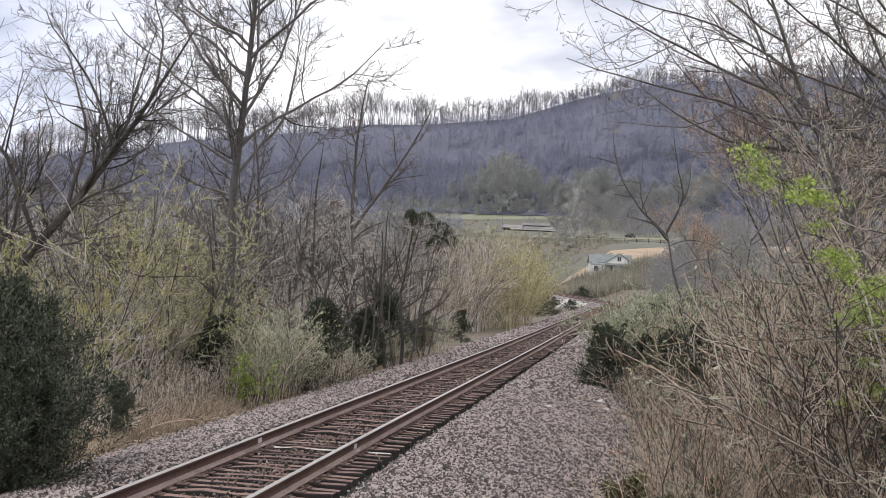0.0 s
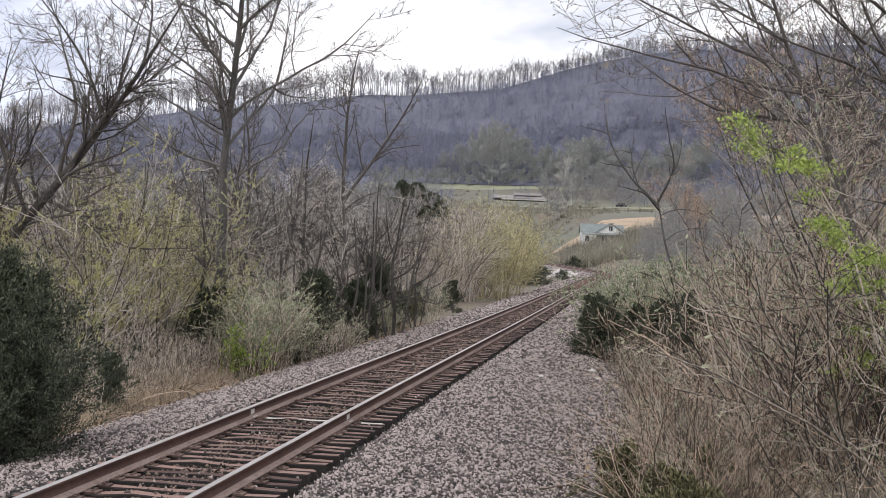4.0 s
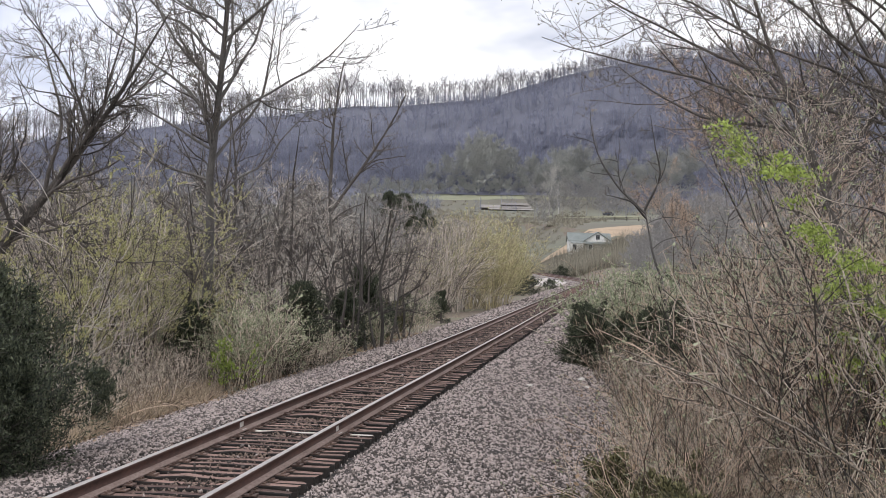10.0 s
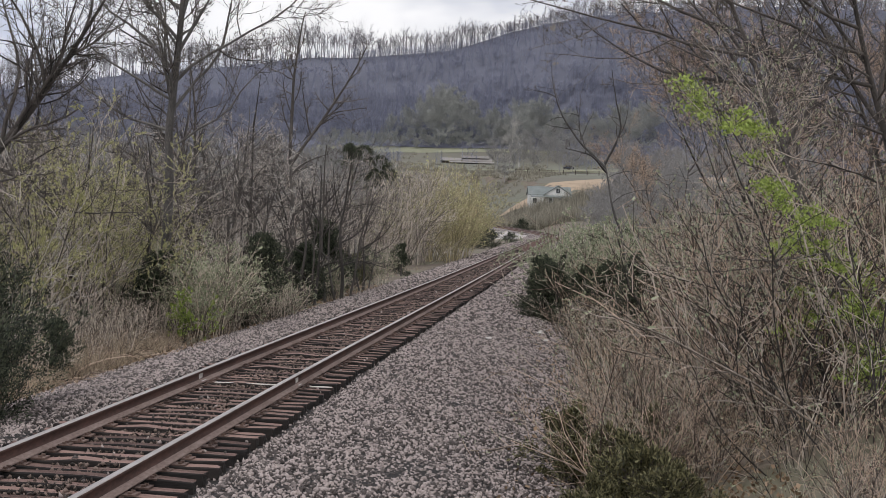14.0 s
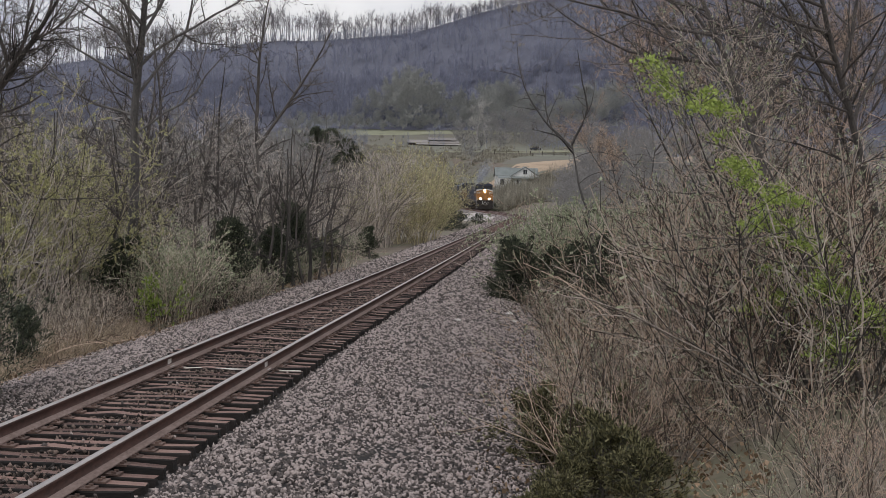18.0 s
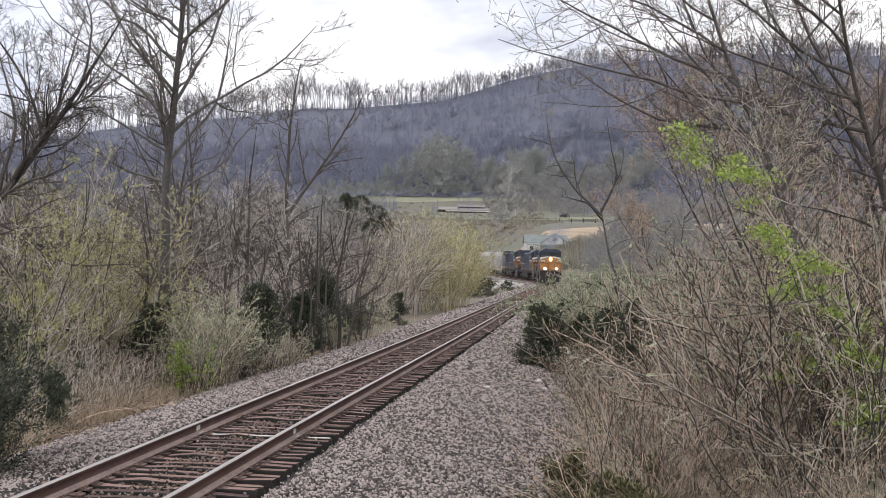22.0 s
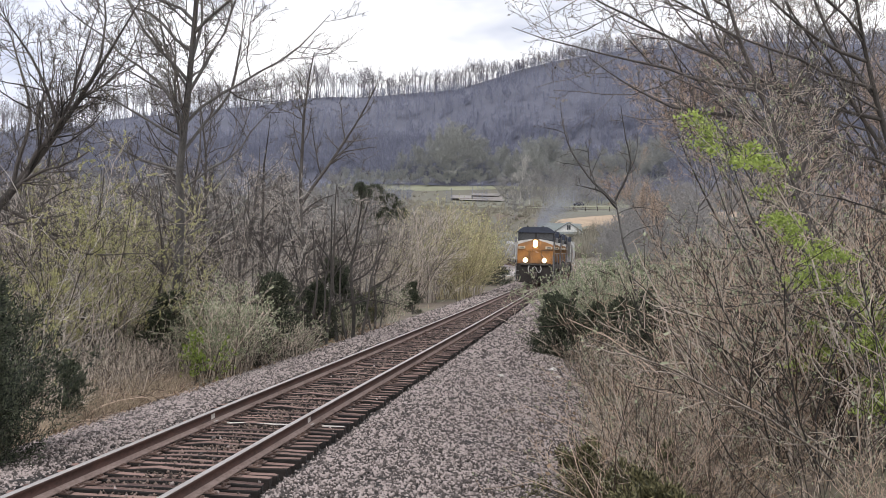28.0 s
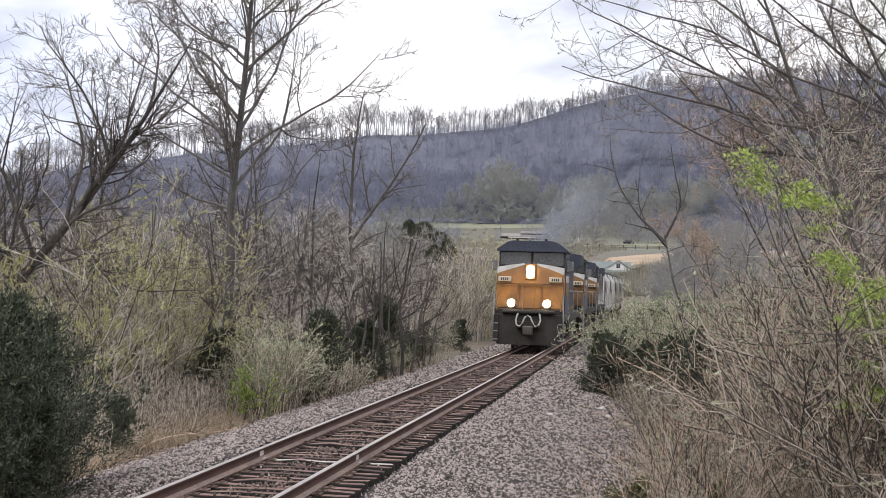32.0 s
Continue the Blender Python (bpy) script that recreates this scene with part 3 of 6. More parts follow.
def trackbed():
    u = np.unique(np.concatenate([np.linspace(-4.6, 5.4, 41), [p[0] for p in BED]]))
    prof = np.stack([u, np.interp(u, [p[0] for p in BED], [p[1] for p in BED])], -1)
    v, q = along(prof, -80, 700, 1.5)
    v[:, 2] += 0.025 * wave(v[:, 0] * 1.7, v[:, 1] * 1.3)
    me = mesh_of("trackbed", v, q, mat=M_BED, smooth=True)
    # past 66 m the gap-shade black gives way to plain stone colour
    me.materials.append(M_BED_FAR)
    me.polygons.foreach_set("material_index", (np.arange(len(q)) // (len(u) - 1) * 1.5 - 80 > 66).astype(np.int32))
    tagged(new("trackbed", me), "grey crushed stone railway bed with sloping shoulders", "trackbed", kind="structure")


def ballast():
    """Loose stones on the bed, finest where it lies closest."""
    rng = np.random.default_rng(5)
    at = 0
    base = np.array([(1, 0, 0), (-1, 0, 0), (0, 1, 0), (0, -1, 0), (0, 0, 1), (0, 0, -1)], float)
    tri = np.array([(0, 2, 4), (2, 1, 4), (1, 3, 4), (3, 0, 4), (2, 0, 5), (1, 2, 5), (3, 1, 5), (0, 3, 5)])
    out_v, out_t = [], []
    for s0, s1, per, size in ((-4, 11, 70, 0.034), (11, 26, 470, 0.026), (26, 40, 330, 0.029), (40, 62, 125, 0.041), (62, 100, 34, 0.055), (100, 160, 12, 0.075), (160, 260, 3, 0.11)):
        n = int((s1 - s0) * 9.6 * per)
        s, u = s0 + (s1 - s0) * rng.random(n), -4.5 + 9.6 * rng.random(n)
        keep = (np.abs(u) > 1.36) | (rng.random(n) < 0.14)
        s, u = s[keep], u[keep]
        n = len(s)
        z = np.interp(s, LINE_S, LINE_Z) + np.interp(u, [p[0] for p in BED], [p[1] for p in BED])
        on_tie = (np.abs(u) < 1.3) & (np.abs(np.abs(u) - 0.752) > 0.2) & (rng.random(n) < 0.03)
        near = TIE_S[np.clip(np.searchsorted(TIE_S, s), 0, len(TIE_S) - 1)]
        s = np.where(on_tie, near + rng.normal(0, 0.035, n), s)
        z = np.where(on_tie, np.interp(s, LINE_S, LINE_Z) - 0.185, z)
        h = np.interp(s, LINE_S, BEND)
        c = np.stack([np.interp(s, LINE_S, LINE_X) + u * np.cos(h), np.interp(s, LINE_S, LINE_Y) - u * np.sin(h), z + 0.012 * rng.random(n)], -1)
        m = rng.normal(0, 1, (n, 3, 3))
        m0 = unit(m[:, 0])
        m1 = unit(np.cross(m0, m[:, 1]))
        m2 = np.cross(m0, m1)
        rot = np.stack([m0, m1, m2], 1)
        pts = base[None] * (0.65 + 0.7 * rng.random((n, 6, 1))) * np.array([1.25, 0.95, 0.75])
        pts = np.einsum("nij,njk->nik", pts, rot) * (size * (0.55 + 0.9 * rng.random(n)))[:, None, None]
        out_v.append((c[:, None] + pts).reshape(-1, 3))
        out_t.append((np.arange(n)[:, None, None] * 6 + tri[None] + at).reshape(-1, 3))
        at += n * 6
    tagged(new("ballast_stones", mesh_of("ballast_stones", np.concatenate(out_v), tris=np.concatenate(out_t), mat=M_STONE)), "loose angular grey and pinkish crushed stones", "ballast", kind="stuff")


def crib_stones():
    """Dark brown stones that fill the gaps between the ties, inside the rails."""
    rng = np.random.default_rng(6)
    base = np.array([(1, 0, 0), (-1, 0, 0), (0, 1, 0), (0, -1, 0), (0, 0, 1), (0, 0, -1)], float)
    tri = np.array([(0, 2, 4), (2, 1, 4), (1, 3, 4), (3, 0, 4), (2, 0, 5), (1, 2, 5), (3, 1, 5), (0, 3, 5)])
    out_v = []
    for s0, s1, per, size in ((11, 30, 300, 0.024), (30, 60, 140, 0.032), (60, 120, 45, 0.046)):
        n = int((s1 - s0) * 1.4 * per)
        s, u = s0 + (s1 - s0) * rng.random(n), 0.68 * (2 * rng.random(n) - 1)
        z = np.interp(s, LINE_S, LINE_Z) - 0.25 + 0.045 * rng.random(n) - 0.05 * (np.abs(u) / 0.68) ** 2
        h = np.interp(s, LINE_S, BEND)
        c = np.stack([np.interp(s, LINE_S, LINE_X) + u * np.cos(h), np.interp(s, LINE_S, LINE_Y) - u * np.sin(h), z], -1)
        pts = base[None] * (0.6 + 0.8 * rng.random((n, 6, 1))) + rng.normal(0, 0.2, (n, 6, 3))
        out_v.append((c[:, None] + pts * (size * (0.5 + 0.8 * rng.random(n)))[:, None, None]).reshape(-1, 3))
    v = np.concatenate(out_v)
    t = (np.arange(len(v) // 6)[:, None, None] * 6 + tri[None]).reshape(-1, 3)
    tagged(new("crib_stones", mesh_of("crib_stones", v, tris=t, mat=M_CRIB)), "dark brown stones between the wooden ties", "ballast", kind="stuff")


RAIL_PROFILE = [(-0.074, -0.186), (-0.074, -0.166), (-0.014, -0.136), (-0.009, -0.05), (-0.036, -0.036), (-0.036, -0.008), (-0.028, 0.0),
                (0.028, 0.0), (0.036, -0.008), (0.036, -0.036), (0.009, -0.05), (0.014, -0.136), (0.074, -0.166), (0.074, -0.186), (-0.074, -0.186)]


def track():
    root = tagged(new("railway_track"), "single railway track of rusty rails on weathered wooden ties", "railway track", kind="structure")
    for side in (-0.752, 0.752):
        v, q = along([(side + a, b) for a, b in RAIL_PROFILE], -60, 640, 2.0)
        me = mesh_of("rail", v, q, mat=M_RUST)
        me.materials.append(M_HEAD)
        me.materials.append(M_FLANGE)
        k = len(RAIL_PROFILE) - 1
        idx = np.zeros(len(me.polygons), dtype=np.int32)
        idx[np.isin(np.arange(len(idx)) % k, (6, 7))] = 1
        idx[np.isin(np.arange(len(idx)) % k, (0, 1, 11, 12))] = 2
        me.polygons.foreach_set("material_index", idx)
        part_mesh("rail", me, root, "rusty steel rail with a bright worn head")
    # ties: uneven ends and split, worn tops
    rng = np.random.default_rng(11)
    kinds = []
    for k in range(6):
        bm = bmesh.new()
        w, h = 0.094 + 0.014 * rng.random(), 0.17
        xs = np.linspace(-1.3, 1.3, 8)
        rows = []
        for x in xs:
            a, b = rng.normal(0, 0.012, 2)
            drop = rng.normal(0, 0.008)
            rows.append([bm.verts.new((x + 0.02 * rng.normal() * (abs(x) > 1.2), y, z)) for y, z in
                         ((-w + a, -h), (-w + a, -0.014 + drop), (-w + 0.01 + a, drop), (0, drop - 0.004 - 0.012 * rng.random()), (w - 0.01 + b, drop), (w + b, -0.014 + drop), (w + b, -h))])
        for p, r in zip(rows, rows[1:]):
            for i in range(6):
                bm.faces.new((p[i], r[i], r[i + 1], p[i + 1]))
        bm.faces.new(rows[0]), bm.faces.new(rows[-1][::-1])
        bmesh.ops.recalc_face_normals(bm, faces=bm.faces)
        me = bpy.data.meshes.new("tie")
        bm.to_mesh(me), bm.free()
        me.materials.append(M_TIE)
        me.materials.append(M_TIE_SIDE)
        # upright faces get the colour that carries the gap shade
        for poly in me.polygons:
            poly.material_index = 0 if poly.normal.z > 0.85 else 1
        kinds.append(me)
    plate = boxes((-0.19, 0.19, -0.095, 0.095, 0.0, 0.018), (-0.15, -0.11, -0.06, -0.035, 0.018, 0.04), (0.11, 0.15, 0.035, 0.06, 0.018, 0.04), (0.11, 0.15, -0.06, -0.035, 0.018, 0.04))
    plate_me = bpy.data.meshes.new("tie_plate")
    plate.to_mesh(plate_me), plate.free()
    plate_me.materials.append(M_PLATE)
    far_v, far_q, at = [], [], 0
    for i, s in enumerate(TIE_S):
        p, h = line_at(s)
        white = min(abs(s - 23.15), abs(s - 116.5)) < TIE_GAP / 2
        m = pose(p[0] + rng.normal(0, 0.02), p[1], p[2] - 0.204 + rng.normal(0, 0.006), 0, rng.normal(0, 0.3), -math.degrees(h) + rng.normal(0, 0.9))
        if i < 300:
            ob = new("tie", kinds[i % 6])
            ob.parent = root
            ob.matrix_basis = m
            if white:
                w = 0.0 if s < 100 else 0.3
                part("paint_stripe", boxes((-0.68, 0.68, -0.05, -0.005 + w, -0.004, 0.014), (0.86, 1.28, -0.05, -0.005, -0.004, 0.014)), M_TIE_PAINT, ob, "white paint stripe along the tie")
            if i < 150:
                for side in (-0.752, 0.752):
                    pl = new("tie_plate", plate_me)
                    pl.parent = ob
                    pl.matrix_basis = pose(side, 0, 0.0)
        else:
            me = kinds[i % 6]
            v = np.empty(len(me.vertices) * 3)
            me.vertices.foreach_get("co", v)
            v = np.c_[v.reshape(-1, 3), np.ones(len(me.vertices))] @ np.array(m).T
            f = np.array([list(pp.vertices) for pp in me.polygons if len(pp.vertices) == 4])
            far_v.append(v[:, :3]), far_q.append(f + at)
            at += len(v)
    ob = part_mesh("far_ties", mesh_of("far_ties", np.concatenate(far_v), np.concatenate(far_q), mat=M_TIE), root)
    tagged(ob, kind="stuff")
    for side in (-0.752, 0.752):
        f = -1 if side > 0 else 1
        bm = boxes((side + 0.012, side + 0.016, 23.02, 23.25, -0.15, -0.05), (side + 0.03, side + 0.072, 23.02, 23.25, -0.158, -0.154))
        part("paint_mark", bm, M_TIE_PAINT, root, "white paint mark on the rail")


TIE_GAP = 0.425
TIE_S = 11.0 + np.concatenate([np.arange(-28, 1) * TIE_GAP, np.cumsum(TIE_GAP * (1 + np.random.default_rng(12).normal(0, 0.02, 899)))])
trackbed()
ballast()
crib_stones()
track()


# ---- fields, road, far woods ----
patch("field_1", "pale green spring pasture below the wooded hill", M_FIELD, [(-150, 628), (-4, 636), (-2, 656), (-155, 658)])
patch("meadow_1", "dull grey-green meadow across the valley floor", M_MEADOW, [(-110, 318), (52, 318), (66, 640), (-150, 628)], lift=0.15, n=40)
patch("field_2", "green pasture strip beyond the house", M_FIELD, [(-36, 488), (44, 530), (66, 622), (-30, 508)], lift=0.3)
patch("bank_1", "tan bare earth bank beside the house", M_CLAY, [(-14, 352), (46, 346), (64, 520), (24, 440)], lift=0.45)


def gravel_apron():
    u = np.linspace(-10.0, -2.4, 14)
    prof = np.stack([u, np.interp(u, [-10.0, -9.4, -8.5, -4, -2.4], [-2.2, -0.9, -0.58, -0.5, -0.40])], -1)
    v, q = along(prof, 222, 282, 2.0)
    row = np.arange(len(v)) // len(prof)
    v[:, 2] += 0.05 * wave(v[:, 0], v[:, 1]) - 0.9 * np.clip(1 - np.minimum(row, row.max() - row) / 7.0, 0, 1) ** 2
    tagged(new("gravel_apron", mesh_of("gravel_apron", v, q, mat=M_GRAVEL, smooth=True)), "pale gravel apron inside the bend of the track", "gravel", kind="structure")


gravel_apron()


patch("woodland_floor", "leaf litter under the hill woods, tinted blue-violet for distance haze", M_FLOOR, [(-700, 664), (420, 656), (520, 1300), (-800, 1300)], lift=0.5, n=60)
patch("woodland_floor_2", "dark leaf litter under valley trees, tinted for distance haze", M_FLOOR, [(-420, 330), (-112, 330), (-112, 690), (-600, 690)], lift=0.4, n=30)
patch("woodland_floor_3", "dark leaf litter under valley trees, tinted for distance haze", M_FLOOR, [(52, 330), (300, 330), (400, 690), (30, 690)], lift=0.4, n=30)


def far_woods():
    """Leafless trees by the thousand on the hill, each a trunk and a spray of twigs; the crest carries a row of tall ones."""
    rng = np.random.default_rng(21)
    n = 13500
    y = 470 + 560 * rng.random(n) ** 0.75
    x = y * (-0.45 + 0.71 * rng.random(n))
    h = 5 + 5 * rng.random(n)
    crest = 420
    y[:crest] = 1004 + rng.normal(0, 12, crest)
    spot = -0.42 + 0.68 * rng.random(crest)
    x[:crest] = y[:crest] * spot
    h[:crest] = (9 + 15 * rng.random(crest) ** 0.5) * (1 + 0.10 * np.sin(spot * 61) + 0.08 * np.sin(spot * 173 + 1)) * np.interp(spot, [-0.135, -0.11, -0.07, -0.03], [1.0, 0.72, 0.6, 0.48])
    y[:crest] -= np.interp(spot, [-0.135, -0.11], [0, 22])
    west = np.arange(n) >= crest
    west &= (x / y < -0.13 + 0.02 * np.sin(y * 0.05)) & (y > 850)
    h[west] = 1.5 + 2.5 * rng.random(west.sum())
    under = (np.arange(n) >= crest) & (np.arange(n) < crest + 700)
    y[under] = 992 + rng.normal(0, 7, 700)
    x[under] = y[under] * (-0.42 + 0.68 * rng.random(700))
    h[under] = 3.5 + 5 * rng.random(700)
    low = (np.arange(n) >= crest) & (y > 1015)
    more = np.arange(n) > n - 4200
    y[more] = 662 + 115 * rng.random(more.sum())
    x[more] = y[more] * (-0.45 + 0.71 * rng.random(more.sum()))
    h[more] = 4.5 + 5 * rng.random(more.sum())
    open_field = ((y > 570) & (y < 652) & (x > -150) & (x < -2)) | ((y < 565) & (x > -60) & (x < 60))
    keep = ~(open_field | low)
    x, y, h = x[keep], y[keep], h[keep]
    tall = (np.arange(n) < crest)[keep]
    n = len(x)
    z = ground_z(x, y)
    k = 64
    base = np.stack([x, y, z], -1)
    ang = rng.random((n, k)) * 2 * np.pi
    f = np.where(tall[:, None], 0.34 + 0.6 * rng.random((n, k)) ** 0.8, 0.15 + 0.8 * rng.random((n, k)))
    reach = (0.10 + 0.18 * rng.random((n, k))) * h[:, None] * (1.25 - 0.7 * f) * np.where(tall, 2.0, 1.8)[:, None]
    p0 = base[:, None] + np.stack([0 * f, 0 * f, f * h[:, None] * 0.9], -1)
    d = np.stack([np.cos(ang), np.sin(ang), np.where(tall, 0.5, -0.1)[:, None] + np.where(tall, 1.1, 0.8)[:, None] * rng.random((n, k))], -1) * reach[..., None]
    p1 = p0 + d
    w = (0.05 + 0.06 * rng.random((n, k)))[..., None] * np.stack([-np.sin(ang), np.cos(ang), 0 * ang], -1) * np.where(tall, 0.48, 0.9)[:, None, None]
    tw = np.stack([p0 - w, p0 + w, p1], 2).reshape(-1, 3)
    r = ((0.10 + 0.08 * rng.random(n)) * np.where(tall, 1.0, 0.5))[:, None]
    tr = [base + np.concatenate([np.cos(t) * r, np.sin(t) * r, -0.5 + 0 * r], 1) for t in (0, 2.09, 4.19)]
    tip = base + np.stack([rng.normal(0, 0.5, n), rng.normal(0, 0.5, n), h], -1)
    tv = np.stack([*tr, tip], 1).reshape(-1, 3)
    i = np.arange(n)[:, None, None] * 4
    tt = (i + np.array([(0, 1, 3), (1, 2, 3), (2, 0, 3)])[None]).reshape(-1, 3)
    v = np.concatenate([tv, tw])
    t = np.concatenate([tt, len(tv) + np.arange(len(tw)).reshape(-1, 3)])
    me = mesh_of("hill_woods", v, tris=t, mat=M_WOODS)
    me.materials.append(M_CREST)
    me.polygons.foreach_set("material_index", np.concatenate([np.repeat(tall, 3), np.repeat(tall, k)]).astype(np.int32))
    tagged(new("hill_woods", me), "leafless woods covering the far hill, grey-violet from haze in their colour", "woods", kind="stuff")


def crest_trees():
    """A row of tall bare trees with spreading crowns along the top of the hill."""
    rng = np.random.default_rng(29)
    n = 520
    spot = -0.42 + 0.68 * (np.arange(n) + 1.6 * rng.random(n)) / n
    y = 1000 + rng.normal(0, 9, n) - np.interp(spot, [-0.135, -0.11], [0, 22])
    x = y * spot
    h = (17 + 7 * rng.random(n)) * (1 + 0.13 * np.sin(spot * 61) + 0.10 * np.sin(spot * 173 + 1)) * np.interp(spot, [-0.135, -0.11, -0.07, -0.03], [1.0, 0.8, 0.7, 0.6])
    base = np.stack([x, y, ground_z(x, y) - 0.5], -1)
    way = np.stack([rng.normal(0, 0.05, n), rng.normal(0, 0.05, n), np.ones(n)], -1)
    t_p, t_r = shoots(rng, base, way, h * 0.9, 0.012 * h, np.full(n, 0.05), 6, 0.06, 0.05)
    l_p, l_r = offshoots(rng, t_p, t_r, 9, 0.38, (22, 52), (0.30, 0.46), 0.5, 4, 0.10, 0.06, 0.06)
    a_p, a_r = offshoots(rng, l_p, l_r, 6, 0.25, (22, 55), (0.30, 0.6), 0.6, 2, 0.14, 0.04, 0.045)
    v, q = tubes([(t_p, t_r, 4), (l_p, l_r, 3), (a_p, a_r, 3)])
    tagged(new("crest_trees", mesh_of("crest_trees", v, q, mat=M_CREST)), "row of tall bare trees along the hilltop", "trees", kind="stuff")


far_woods()
crest_trees()


def valley_brush():
    """Scrub by the thousand over the valley floor and along the field edges."""
    rng = np.random.default_rng(23)
    n = 7200
    y = 140 + 470 * rng.random(n) ** 0.8
    x = y * (-0.38 + 0.66 * rng.random(n))
    clear = ((y > 575) & (x > -110) & (x < -2)) | ((y > 345) & (y < 525) & (x > -10 + (y - 350) * 0.118) & (x < 46)) | ((y > 468) & (y < 562) & (x > -18) & (x < 40) & (rng.random(n) < 0.85))
    s = np.interp(y, LINE_Y, LINE_X)
    clear |= (np.abs(x - s) < 9) | ((y < 297) & (x > s - 30) & (x < 22) & (y > 200) & (x > -22))
    keep = ~clear
    x, y = x[keep], y[keep]
    n, k = len(x), 40
    h = 0.7 + 1.5 * rng.random(n) ** 1.5
    band = np.arange(n) > n - 900
    y[band] = 298 + 46 * rng.random(band.sum())
    x[band] = -30 + 62 * rng.random(band.sum())
    h[band] = 1.3 + 1.3 * rng.random(band.sum())
    edge = (np.arange(n) > n - 2100) & ~band
    y[edge] = 470 + 112 * rng.random(edge.sum())
    x[edge] = -118 + 112 * rng.random(edge.sum())
    h[edge] = 0.5 + 1.3 * rng.random(edge.sum()) ** 2
    y[edge] += 46 * (rng.random(edge.sum()) < 0.35)
    h[edge & (np.abs(x + 36) < 20) & (y > 480)] *= 0.25
    gap = (np.arange(n) > n - 3500) & ~band & ~edge
    y[gap] = 330 + 145 * rng.random(gap.sum())
    x[gap] = -12 + (y[gap] - 350) * 0.118 - 66 * rng.random(gap.sum())
    h[gap] = 0.6 + 1.3 * rng.random(gap.sum()) ** 2
    yard = band & (x > -10) & (x < 22)
    h[yard] += 1.9
    base = np.stack([x, y, ground_z(x, y) - 0.1], -1)
    ang = rng.random((n, k)) * 2 * np.pi
    tilt = np.abs(rng.normal(0, 0.85, (n, k)))
    ln = h[:, None] * (0.5 + 0.6 * rng.random((n, k)))
    p0 = base[:, None] + rng.normal(0, 0.4, (n, k, 3)) * np.array([1, 1, 0.1])
    p1 = p0 + np.stack([np.cos(ang) * np.sin(tilt), np.sin(ang) * np.sin(tilt), np.cos(tilt)], -1) * ln[..., None]
    w = np.stack([-np.sin(ang), np.cos(ang), 0 * ang], -1) * (0.012 + 0.00012 * y)[:, None, None]
    v = np.stack([p0 - w, p0 + w, p1], 2).reshape(-1, 3)
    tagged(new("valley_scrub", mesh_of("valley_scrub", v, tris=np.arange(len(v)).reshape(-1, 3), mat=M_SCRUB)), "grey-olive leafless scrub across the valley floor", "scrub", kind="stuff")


valley_brush()


